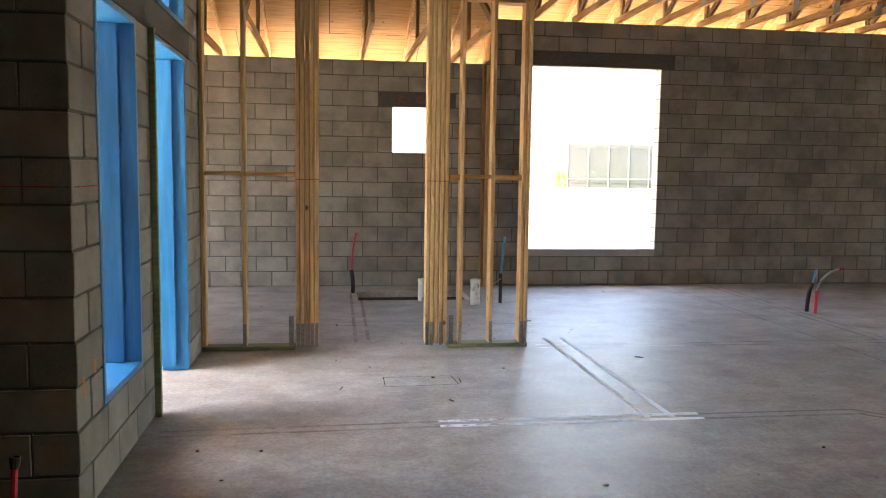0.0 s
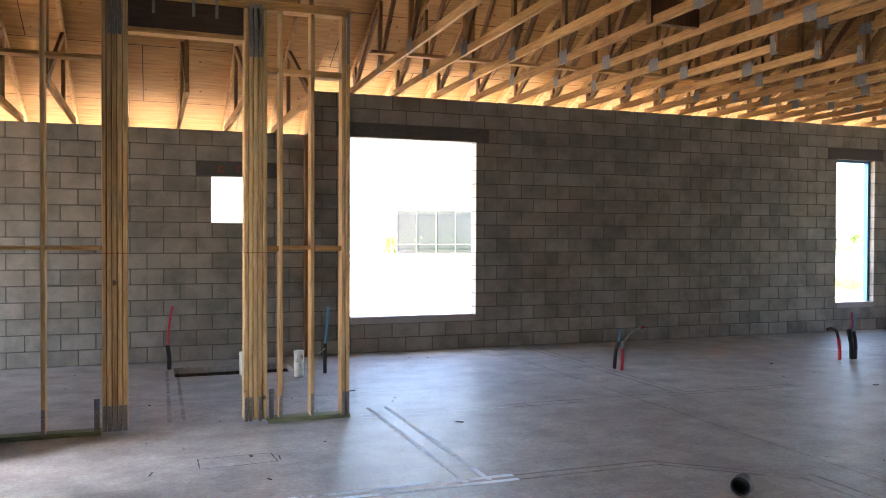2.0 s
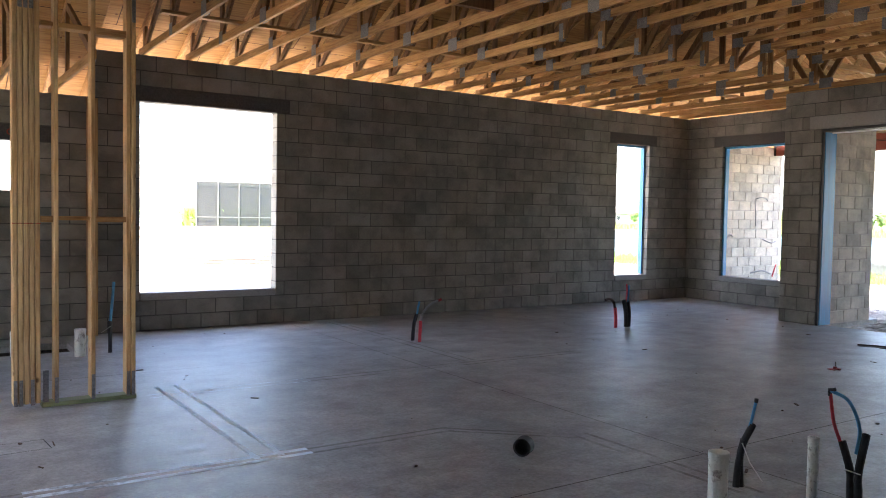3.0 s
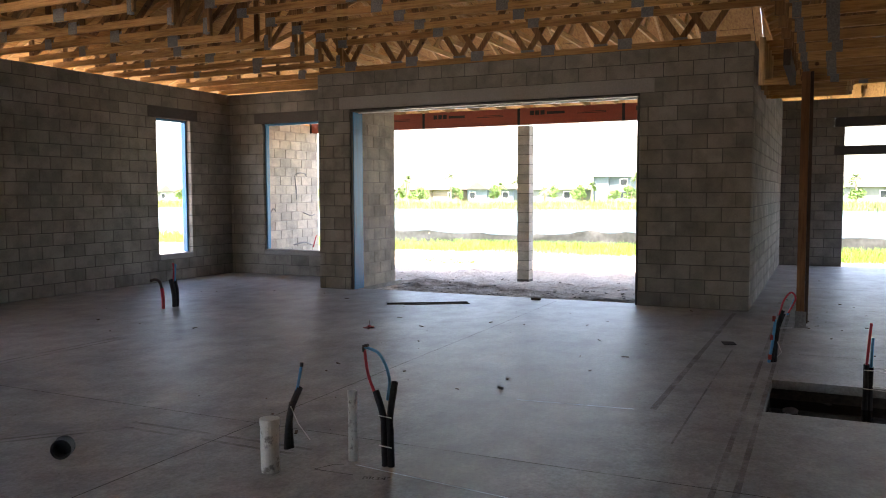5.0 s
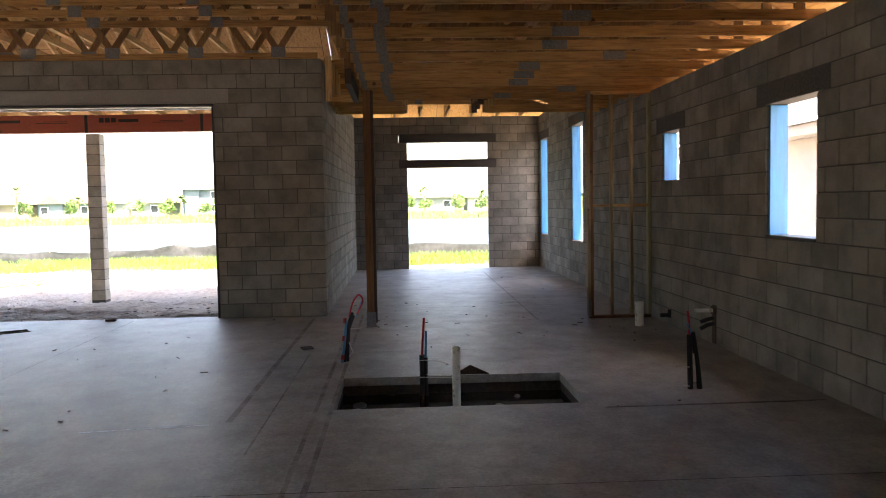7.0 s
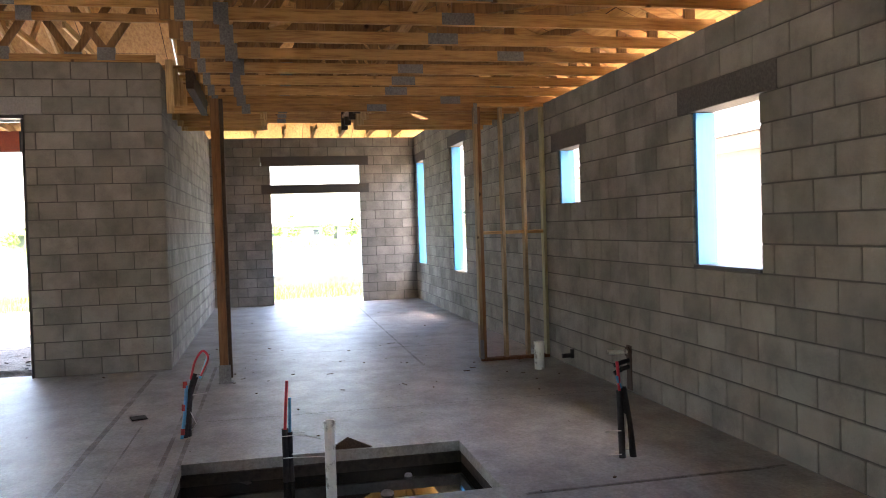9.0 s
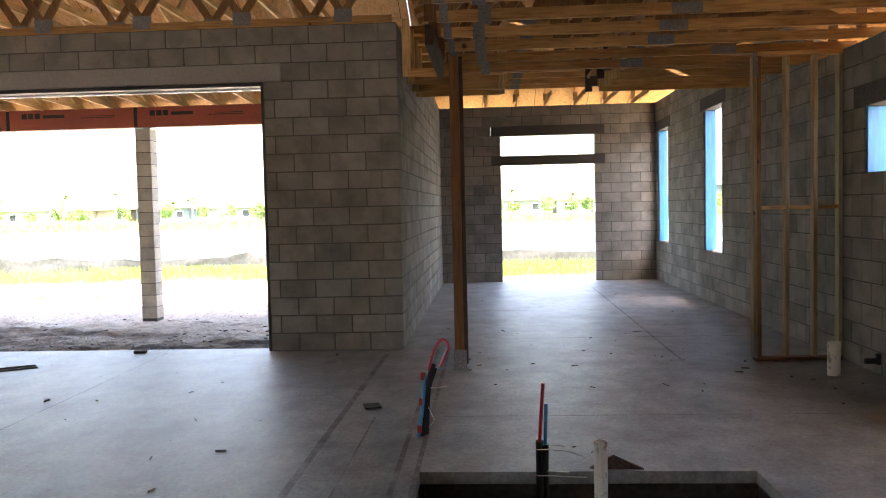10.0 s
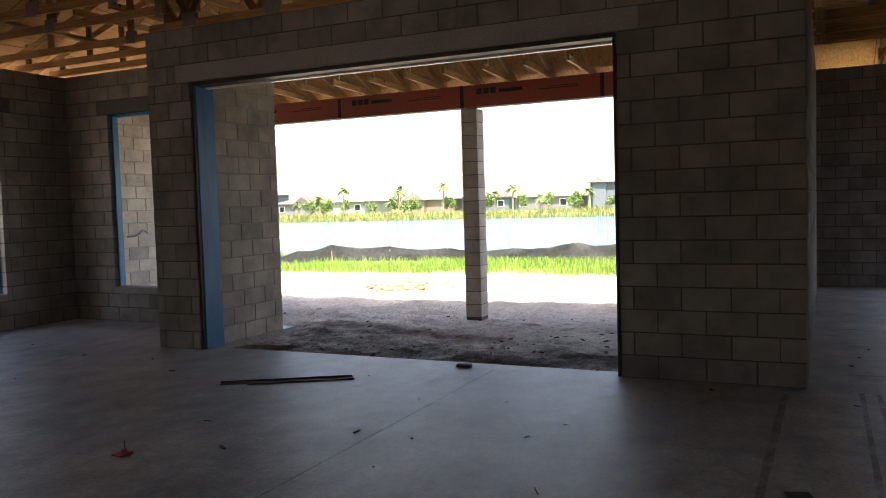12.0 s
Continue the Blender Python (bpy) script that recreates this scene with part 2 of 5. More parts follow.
def mark_material(name, colour, cover, scale=14.0, most=0.85):
    """A worn line on the slab: colour where it has held, clear where it has rubbed off."""
    n = Nodes(name)
    p = n.position()
    k = n.math("MULTIPLY", n.noise(p, scale, 4.0, 0.7), n.noise(p, 1.5, 3.0, 0.6))
    fac = n.ramp(k, [(0.30 - cover * 0.22, (0, 0, 0)), (0.42 - cover * 0.18, (most, most, most))])
    n.bsdf.inputs["Base Color"].default_value = (*colour, 1)
    n.bsdf.inputs["Roughness"].default_value = 0.85
    clear = n.node("ShaderNodeBsdfTransparent")
    mx = n.node("ShaderNodeMixShader")
    n.link(fac, mx.inputs[0])
    n.link(clear.outputs[0], mx.inputs[1])
    n.link(n.bsdf.outputs[0], mx.inputs[2])
    n.link(mx.outputs[0], n.out.inputs["Surface"])
    return n.mat


m_chalk = mark_material("white_chalk", (0.78, 0.88, 0.95), 1.0, 14.0, 0.97)
m_dark_line = mark_material("dark_layout_line", (0.085, 0.08, 0.10), 0.7, 5.0, 0.34)
m_ink = mark_material("black_marker", (0.035, 0.033, 0.035), 0.9)
m_joint = mark_material("saw_joint", (0.06, 0.055, 0.05), 0.95, 14.0, 0.7)


def ground_material():
    n = Nodes("sandy_ground")
    p = n.position()
    sx = n.node("ShaderNodeSeparateXYZ")
    n.link(p, sx.inputs[0])
    a = n.noise(p, 1.3, 6.0, 0.65)
    b = n.noise(p, 9.0, 6.0, 0.7)
    f = n.noise(p, 60.0, 4.0, 0.7)
    sand = n.ramp(a, [(0.3, (0.54, 0.47, 0.38)), (0.6, (0.70, 0.62, 0.52)), (0.8, (0.78, 0.71, 0.61))])
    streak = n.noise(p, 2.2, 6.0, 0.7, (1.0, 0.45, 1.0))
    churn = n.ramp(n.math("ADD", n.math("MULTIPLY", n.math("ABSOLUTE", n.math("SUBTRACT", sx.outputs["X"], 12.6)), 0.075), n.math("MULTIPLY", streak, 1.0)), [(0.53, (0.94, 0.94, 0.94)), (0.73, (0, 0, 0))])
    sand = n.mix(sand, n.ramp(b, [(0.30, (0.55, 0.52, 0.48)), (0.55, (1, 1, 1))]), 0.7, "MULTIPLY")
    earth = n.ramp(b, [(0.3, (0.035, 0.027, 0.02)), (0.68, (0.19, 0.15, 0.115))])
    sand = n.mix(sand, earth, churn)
    sand = n.mix(sand, n.ramp(f, [(0.3, (0.8, 0.8, 0.8)), (0.65, (1.06, 1.06, 1.06))]), 0.6, "MULTIPLY")
    lawn = n.ramp(b, [(0.3, (0.07, 0.12, 0.025)), (0.7, (0.16, 0.24, 0.05))])
    edge = n.math("ADD", sx.outputs["X"], n.math("MULTIPLY", a, 3.0))
    wet = n.ramp(n.math("MULTIPLY", n.math("SUBTRACT", edge, 24.6), 0.6), [(0.0, (0, 0, 0)), (1.0, (1, 1, 1))])
    c = n.mix(sand, lawn, wet)
    h = n.math("ADD", n.math("ADD", b, n.math("MULTIPLY", n.noise(p, 24.0, 5.0, 0.75), 0.7)), n.math("MULTIPLY", f, 0.4))
    return n.finish(c, 0.95, h, 1.0, 0.07, spec=0.15)


m_ground = ground_material()


def foliage(name, tone):
    n = Nodes(name)
    rnd = n.node("ShaderNodeNewGeometry").outputs["Random Per Island"]
    c = n.ramp(rnd, [(0.0, tuple(x * 0.55 for x in tone)), (0.5, tone), (1.0, tuple(min(1, x * 1.6) for x in tone))])
    n.bsdf.inputs["Subsurface Weight"].default_value = 0.0
    return n.finish(c, 0.6, spec=0.3)


m_grass = foliage("bright_grass", (0.10, 0.18, 0.025))
m_reed = foliage("reeds", (0.125, 0.145, 0.045))
m_leaf = foliage("tree_leaves", (0.10, 0.165, 0.05))
m_palm_leaf = foliage("palm_leaves", (0.11, 0.16, 0.06))


def water_material():
    n = Nodes("lake_water")
    p = n.position()
    w = n.noise(p, 1.6, 4.0, 0.6, (2.0, 0.6, 1.0))
    return n.finish((0.03, 0.10, 0.17, 1), 0.08, w, 0.7, 0.12, spec=0.5)


m_water = water_material()
n_ = Nodes("trench_water")
m_puddle = n_.finish((0.025, 0.022, 0.018, 1), 0.03, n_.noise(n_.position(), 5.0, 2.0), 0.03, 0.01, spec=0.6)
m_mud = plain("dark_wet_soil", (0.055, 0.043, 0.034), 0.75, 30.0, 0.4, 0.8)
m_zip = plain("red_brown_sheathing", (0.33, 0.085, 0.055), 0.7, 40.0, 0.12, 0.1, 1.0)
m_roof_far = plain("far_roof", (0.17, 0.168, 0.165), 0.9, 3.0, 0.15, 0.2, 0.5)
m_glass_far = plain("far_window_glass", (0.02, 0.026, 0.032), 0.2, 3.0, 0.2, 0.0)
n_ = Nodes("screen_mesh")
n_.finish((0.02, 0.023, 0.024, 1), 0.8)
thin = n_.node("ShaderNodeMixShader", Fac=0.85)
clear_ = n_.node("ShaderNodeBsdfTransparent")
n_.link(clear_.outputs[0], thin.inputs[1])
n_.link(n_.bsdf.outputs[0], thin.inputs[2])
n_.link(thin.outputs[0], n_.out.inputs["Surface"])
m_screen = n_.mat
m_cage = plain("bronze_frame", (0.07, 0.07, 0.07), 0.5, 5.0, 0.2, 0.1)


# ---- building helpers ----
class Geo:
    """Vertices and faces of one mesh."""

    def __init__(self):
        self.v, self.f = [], []

    def convex(self, verts, faces):
        base = len(self.v)
        mid = sum((Vector(q) for q in verts), Vector()) / len(verts)
        for fc in faces:
            pts = [Vector(verts[i]) for i in fc]
            nrm = (pts[1] - pts[0]).cross(pts[2] - pts[0])
            ctr = sum(pts, Vector()) / len(pts)
            if nrm.dot(ctr - mid) < 0:
                fc = fc[::-1]
            self.f.append([base + i for i in fc])
        self.v += [tuple(q) for q in verts]
        return self

    def box(self, lo, hi, c=0.0, m=None):
        ctr = [(a + b) / 2 for a, b in zip(lo, hi)]
        half = [abs(b - a) / 2 for a, b in zip(lo, hi)]
        if c <= 0:
            vs = [(ctr[0] + sx * half[0], ctr[1] + sy * half[1], ctr[2] + sz * half[2]) for sx in (-1, 1) for sy in (-1, 1) for sz in (-1, 1)]
            fs = [[0, 1, 3, 2], [4, 5, 7, 6], [0, 1, 5, 4], [2, 3, 7, 6], [0, 2, 6, 4], [1, 3, 7, 5]]
        else:
            c = min(c, min(half) * 0.9)
            vs, idx = [], {}
            signs = [(sx, sy, sz) for sx in (-1, 1) for sy in (-1, 1) for sz in (-1, 1)]
            for s in signs:
                for a in range(3):
                    idx[s, a] = len(vs)
                    vs.append(tuple(ctr[k] + s[k] * (half[k] - (0 if k == a else c)) for k in range(3)))
            fs = []
            for a in range(3):
                b, d = (a + 1) % 3, (a + 2) % 3
                for s in (-1, 1):
                    ring = []
                    for tb, td in ((-1, -1), (1, -1), (1, 1), (-1, 1)):
                        k = [0, 0, 0]
                        k[a], k[b], k[d] = s, tb, td
                        ring.append(idx[tuple(k), a])
                    fs.append(ring)
                    for t in (-1, 1):
                        k1, k2 = [0, 0, 0], [0, 0, 0]
                        k1[a], k1[b], k1[d] = s, t, -1
                        k2[a], k2[b], k2[d] = s, t, 1
                        fs.append([idx[tuple(k1), a], idx[tuple(k2), a], idx[tuple(k2), b], idx[tuple(k1), b]])
            for s in signs:
                fs.append([idx[s, 0], idx[s, 1], idx[s, 2]])
        if m is not None:
            vs = [tuple(m @ Vector(q)) for q in vs]
        return self.convex(vs, fs)

    def beam(self, p, q, w, h, c=0.002, side=None):
        """A board from p to q, w thick across and h deep."""
        p, q = Vector(p), Vector(q)
        d = q - p
        z = d.normalized()
        s = Vector(side) if side else (Vector((0, 0, 1)).cross(z) if abs(z.z) < 0.99 else Vector((1, 0, 0)))
        s = (s - z * s.dot(z)).normalized()
        u = z.cross(s)
        m = Matrix((s, u, z)).transposed().to_4x4()
        m.translation = p
        return self.box((-w / 2, -h / 2, 0), (w / 2, h / 2, d.length), c, m)

    def tube(self, pts, r, n=8, r_end=None, hollow=False):
        pts = [Vector(p) for p in pts]
        base, ref = len(self.v), Vector((0.31, 0.17, 0.9)).normalized()
        k = len(pts)
        for i, p in enumerate(pts):
            d = (pts[min(i + 1, k - 1)] - pts[max(i - 1, 0)]).normalized()
            s = d.cross(ref if abs(d.dot(ref)) < 0.95 else Vector((1, 0, 0))).normalized()
            t = d.cross(s)
            rr = r if r_end is None else r + (r_end - r) * i / (k - 1)
            for j in range(n):
                a = 2 * math.pi * j / n
                self.v.append(tuple(p + (s * math.cos(a) + t * math.sin(a)) * rr))
        for i in range(k - 1):
            for j in range(n):
                a, b = base + i * n + j, base + i * n + (j + 1) % n
                self.f.append([a, b, b + n, a + n])
        self.f.append([base + j for j in range(n)][::-1])
        top = base + (k - 1) * n
        if hollow:
            d = (pts[-1] - pts[-2]).normalized()
            for depth, q in ((0.0, 0.84), (-0.05, 0.84)):
                for j in range(n):
                    o = Vector(self.v[top + j]) - pts[-1]
                    self.v.append(tuple(pts[-1] + o * q + d * depth))
            e = len(self.v) - 2 * n
            for j in range(n):
                j2 = (j + 1) % n
                self.f.append([top + j, top + j2, e + j2, e + j])
                self.f.append([e + j, e + j2, e + n + j2, e + n + j])
            self.f.append([e + n + j for j in range(n)])
        else:
            self.f.append([top + j for j in range(n)])
        return self

    def quad(self, a, b, c, d):
        k = len(self.v)
        self.v += [tuple(a), tuple(b), tuple(c), tuple(d)]
        self.f.append([k, k + 1, k + 2, k + 3])
        return self

    def mesh(self, name, material, smooth=False):
        me = bpy.data.meshes.new(name)
        me.from_pydata(self.v, [], self.f)
        me.materials.append(material)
        if smooth:
            me.shade_smooth()
        me.update()
        return me


def part(name, geo, material, parent=None, label="", kind="", smooth=False):
    ob = new(name, geo.mesh(name, material, smooth))
    ob.parent = parent
    return tagged(ob, label=label, kind=kind)


def thing(name, label, category, at=(0, 0, 0), group="", kind=""):
    ob = new(name)
    ob.location = at
    ob.empty_display_size = 0.1
    return tagged(ob, label, category, group, kind)


def arc(points, steps=10):
    """A smooth line through a few points."""
    ps = [Vector(p) for p in points]
    ps = [ps[0] * 2 - ps[1]] + ps + [ps[-1] * 2 - ps[-2]]
    out = []
    for i in range(1, len(ps) - 2):
        a, b, c, d = ps[i - 1:i + 3]
        for k in range(steps):
            t = k / steps
            out.append(0.5 * (2 * b + (c - a) * t + (2 * a - 5 * b + 4 * c - d) * t * t + (3 * b - a - 3 * c + d) * t ** 3))
    return out + [ps[-2]]


COURSE, LONG, T = 0.2032, 0.4064, 0.2032
block_meshes = {}


def block_mesh(length, mat):
    key = (round(length, 2), mat.name)
    if key not in block_meshes:
        g = Geo().box((-length / 2, -T / 2, -COURSE / 2 + 0.006), (length / 2, T / 2, COURSE / 2 - 0.006), 0.004)
        block_meshes[key] = g.mesh("brick", mat)
    return block_meshes[key]


def block_wall(name, axis, face, out, a0, a1, courses, openings=(), near=(0, 0), label="", shift=0.0, lintel_mat=None, lo_step=(0, 0), hi_step=(0, 0), pale=False):
    """A concrete block wall along an axis: its room face, the way out of it, and openings (from, to, sill, head)."""
    mid = face + out * T / 2
    wall = thing(name, label or "bare grey concrete block wall in running bond", "wall", kind="structure")
    core, rest, singles = Geo(), Geo(), 0
    lint = []
    for o0, o1, z0, z1 in openings:
        if z1 < courses * COURSE - 0.05:
            lint.append((o0 - 0.2, o1 + 0.2, round(z1 / COURSE)))

    def solid(u0, u1, z0, z1, inset, c=0.0, geo=None):
        lo, hi = mid - T / 2 + inset, mid + T / 2 - inset
        return (geo or Geo()).box((u0, lo, z0) if axis == "x" else (lo, u0, z0), (u1, hi, z1) if axis == "x" else (hi, u1, z1), c)

    for k in range(courses):
        zm = (k + 0.5) * COURSE
        cuts = [(o0, o1) for o0, o1, z0, z1 in openings if round(z0 / COURSE - 0.01) <= k < round(z1 / COURSE)]
        hard = [(o0, o1) for o0, o1, z0, z1 in openings if z0 - 0.06 < zm < z1]
        cuts = hard + [(l0, l1) for l0, l1, lk in lint if lk == k]
        spans, u = [], a0 + lo_step[k % 2]
        end = a1 - hi_step[k % 2]
        for c0, c1 in sorted(cuts):
            if c0 > u + 0.02:
                spans.append((u, c0))
            u = max(u, c1)
        if end > u + 0.02:
            spans.append((u, end))
        for s0, s1 in spans:
            butt_lo = s0 == a0 + lo_step[k % 2] and lo_step[k % 2] > 0
            butt_hi = s1 == end and hi_step[k % 2] > 0
            solid(s0 if butt_lo else s0 + 0.009, s1 if butt_hi else s1 - 0.009, k * COURSE, (k + 1) * COURSE, 0.009, geo=core)
            u = s0
            off = shift + (k % 2) * LONG / 2
            nxt = math.floor((s0 - off) / LONG) * LONG + off + LONG
            while u < s1 - 0.005:
                e = min(nxt, s1)
                if s1 - e < 0.06:
                    e = s1
                if e - u < 0.07:
                    nxt += LONG
                    if nxt > s1:
                        e = s1
                    else:
                        e = nxt
                ln = e - u - 0.012
                ctr = (u + e) / 2
                if near[0] <= ctr <= near[1] and singles < 300:
                    ob = new("brick", block_mesh(ln, m_block_lit if pale else m_block))
                    ob.matrix_basis = pose(ctr, mid, zm) if axis == "x" else pose(mid, ctr, zm, 0, 0, 90)
                    ob.parent = wall
                    singles += 1
                else:
                    solid(u + 0.006, e - 0.006, k * COURSE + 0.006, (k + 1) * COURSE - 0.006, 0.0, 0.004, rest)
                u = e
                nxt = e if abs(e - nxt) > 1e-6 else nxt
                nxt = math.floor((u - off) / LONG + 0.02) * LONG + off + LONG
    part("mortar", core, m_mortar_lit if pale else m_mortar, wall)
    if rest.v:
        part("bricks", rest, m_block_lit_joined if pale else m_block_joined, wall, kind="stuff")
    for l0, l1, lk in lint:
        part("lintel", solid(l0 - 0.006, l1 + 0.006, lk * COURSE + 0.003, (lk + 1) * COURSE - 0.003, -0.004, 0.005), lintel_mat or m_lintel_dark, wall,
             "dark precast concrete lintel" if lintel_mat is None else "smooth precast concrete lintel")
    for o0, o1, z0, z1 in openings:
        if z0 > 0.1 and abs(z0 / COURSE - round(z0 / COURSE)) > 0.2:
            base = math.floor(z0 / COURSE) * COURSE
            part("sill", solid(o0 + 0.003, o1 - 0.003, base + 0.002, z0, -0.015, 0.006), m_sill, wall, "grey precast concrete sill")
    return wall


def buck(name, axis, face, out, o0, o1, z0, z1, sides="LRTB", inset=0.0, wide=T, stop=True, label="blue-painted timber window buck lining a block opening"):
    """A painted timber lining in an opening, with a stop set in it on the outer half."""
    b = thing(name, label, "window buck", kind="structure")
    th, d0, d1 = 0.040, face + out * inset, face + out * (inset + wide)

    def board(nm, u0, u1, w0, w1, e0=d0, e1=d1):
        lo, hi = min(e0, e1), max(e0, e1)
        g = Geo().box((u0, lo, w0) if axis == "x" else (lo, u0, w0), (u1, hi, w1) if axis == "x" else (hi, u1, w1), 0.003)
        part(nm, g, m_blue, b)

    s0 = face + out * (inset + wide * 0.45)
    e = 0.004
    if "L" in sides:
        board("jamb", o0 + e, o0 + th, z0 + e, z1 - e)
        if stop:
            board("stop", o0 + th + 0.001, o0 + th + 0.03, z0 + th, z1 - th, s0, d1)
    if "R" in sides:
        board("jamb", o1 - th, o1 - e, z0 + e, z1 - e)
        if stop:
            board("stop", o1 - th - 0.03, o1 - th - 0.001, z0 + th, z1 - th, s0, d1)
    if "T" in sides:
        board("head", o0 + th + 0.001, o1 - th - 0.001, z1 - th, z1 - e)
    if "B" in sides:
        board("sill", o0 + th + 0.001, o1 - th - 0.001, z0 + e, z0 + th)
    return b

# ---- slab with its trenches ----
TRENCH = (6.58, 7.71, -1.63, 0.37)
PIT = (0.35, 1.75, 9.90, 10.60)


def slab():
    xs = sorted({-5.2, -4.2, 0.35, 1.75, 6.58, 7.71, 12.14, 13.74, 20.12})
    ys = sorted({-3.76, -1.63, 0.37, 1.10, 4.0, 7.25, 9.90, 10.60, 11.34})

    def filled(i, j):
        if not (0 <= i < len(xs) - 1 and 0 <= j < len(ys) - 1):
            return False
        x, y = (xs[i] + xs[i + 1]) / 2, (ys[j] + ys[j + 1]) / 2
        for a, b, c, d in (TRENCH, PIT):
            if a < x < b and c < y < d:
                return False
        return (x < 12.14 and y < 4.0) or (-4.2 < x < 12.14) or (x < 13.74 and y > 7.25 and x > -4.2) or (x > 12 and y < 1.1)

    g, z0, z1 = Geo(), -0.075, 0.0
    for i in range(len(xs) - 1):
        for j in range(len(ys) - 1):
            if not filled(i, j):
                continue
            a, b, c, d = xs[i], xs[i + 1], ys[j], ys[j + 1]
            g.quad((a, c, z1), (b, c, z1), (b, d, z1), (a, d, z1))
            if not filled(i - 1, j):
                g.quad((a, d, z0), (a, c, z0), (a, c, z1), (a, d, z1))
            if not filled(i + 1, j):
                g.quad((b, c, z0), (b, d, z0), (b, d, z1), (b, c, z1))
            if not filled(i, j - 1):
                g.quad((a, c, z0), (b, c, z0), (b, c, z1), (a, c, z1))
            if not filled(i, j + 1):
                g.quad((b, d, z0), (a, d, z0), (a, d, z1), (b, d, z1))
    ob = new("floor", g.mesh("floor", m_floor))
    return tagged(ob, "grey trowelled concrete slab with dust and layout lines", "floor", kind="structure")


floor = slab()


def heap(x0, x1, y0, y1, z, amp, n, seed):
    g = Geo()
    for j in range(n + 1):
        for i in range(n + 1):
            x, y = x0 + (x1 - x0) * i / n, y0 + (y1 - y0) * j / n
            g.v.append((x, y, z + amp * noise.fractal((x * 3 + seed, y * 3, seed), 1.0, 2.0, 4)))
    for j in range(n):
        for i in range(n):
            a = j * (n + 1) + i
            g.f.append([a, a + 1, a + n + 2, a + n + 1])
    return g


soil = new("trench_soil", heap(6.55, 7.74, -1.66, 0.40, -0.20, 0.06, 26, 3.1).mesh("trench_soil", m_mud, True))
tagged(soil, "dark wet soil at the bottom of a floor trench", "soil", kind="structure")
pud = new("trench_puddle", Geo().quad((6.56, -1.65, -0.165), (7.72, -1.65, -0.165), (7.72, 0.39, -0.165), (6.56, 0.39, -0.165)).mesh("trench_puddle", m_puddle))
tagged(pud, "still muddy water standing in the trench", "water", kind="structure")
# Earth set high so its dark colour also stands for shade on the slab lip.
for nm, (ax, bx, ay, by) in (("trench_bank", TRENCH), ("pit_bank", PIT)):
    g = Geo()
    e = 0.012
    for lo, hi in (((ax - 0.3, ay - 0.3), (ax - e, by + 0.3)), ((bx + e, ay - 0.3), (bx + 0.3, by + 0.3)), ((ax - 0.3, ay - 0.3), (bx + 0.3, ay - e)), ((ax - 0.3, by + e), (bx + 0.3, by + 0.3))):
        g.box((*lo, -0.55), (*hi, -0.077), 0.01)
    tagged(new(nm, g.mesh(nm, m_mud)), "dark cut earth under the slab edge, also standing for lip shade", "soil", kind="structure")
soil2 = new("pit_soil", heap(0.33, 1.77, 9.88, 10.62, -0.2, 0.05, 16, 8.4).mesh("pit_soil", m_mud, True))
tagged(soil2, "dark soil in a small floor pit", "soil", kind="structure")

# ---- block walls ----
NY, SY, WX, OX, EX, HX = 11.144, -3.56, -1.09, 11.94, 13.54, 19.92
Y_STUD = 7.20
block_wall("wall_north", "x", NY, 1, 2.10, EX + T, 18, [(2.73, 4.62, 0.508, 3.048), (11.52, 12.39, 0.508, 3.048)], near=(1.9, 9.2), shift=0.29)
block_wall("wall_north_wing", "x", NY, 1, -4.2, 2.097, 15, [(0.85, 1.50, 1.8288, 2.4384)], near=(-1.8, 2.1), shift=0.04)
block_wall("wall_lanai_north", "x", NY, 1, EX + T + 0.003, 16.75, 16, near=(14.0, 16.0), pale=True, label="outdoor block wall of the covered terrace, brightened in colour")
block_wall("wall_east_nook", "y", EX, 1, 7.46, NY - 0.003, 18, [(8.55, 10.30, 0.508, 3.048)], near=(8.0, 11.2), shift=0.1)
block_wall("wall_terrace_opening", "y", OX, 1, 0.898, 7.89, 18, [(2.42, 7.25, 0.0, 3.048)], near=(0.5, 8.0), shift=0.06, lintel_mat=m_lintel, lo_step=(0, T),
           label="grey block wall with a wide terrace opening")
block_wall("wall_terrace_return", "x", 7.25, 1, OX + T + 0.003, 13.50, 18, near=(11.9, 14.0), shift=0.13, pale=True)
block_wall("wall_hall_north", "x", 0.898, 1, OX, HX - 0.003, 18, near=(11.9, 18.5), shift=0.12, lo_step=(T, 0))
block_wall("wall_hall_end", "y", HX, 1, SY, 1.10, 18, [(-2.31, -0.37, 0.0, 2.4384), (-2.31, -0.37, 2.6416, 3.048)], near=(-3.6, 1.2))
block_wall("wall_south", "x", SY, -1, -5.2, 12.0, 15, [(6.75, 7.65, 1.2192, 2.4384), (10.00, 10.64, 1.8288, 2.4384)], near=(3.9, 11.8), shift=0.11)
block_wall("wall_south_hall", "x", SY, -1, 12.003, HX + T, 18, [(15.2, 16.2, 0.8128, 3.048), (18.8, 19.72, 0.8128, 3.048)], near=(12.0, 20.0), shift=0.07)
block_wall("wall_west", "y", WX, -1, 3.80, 7.42, 18, [(4.20, 5.03, 0.4064, 2.4384), (5.38, 6.60, 0.0, 2.4384), (5.62, 6.60, 2.6416, 3.2512)], near=(3.7, 7.5), lo_step=(T, 0))
block_wall("wall_west_return", "x", 3.80, 1, -5.2, WX, 18, near=(-3.0, -1.0), shift=0.13, hi_step=(0, T))
# Unseen walls added to close the rooms; the wing's opening lets light in.
block_wall("wall_west_back", "y", -5.0, -1, SY, 3.80, 18)
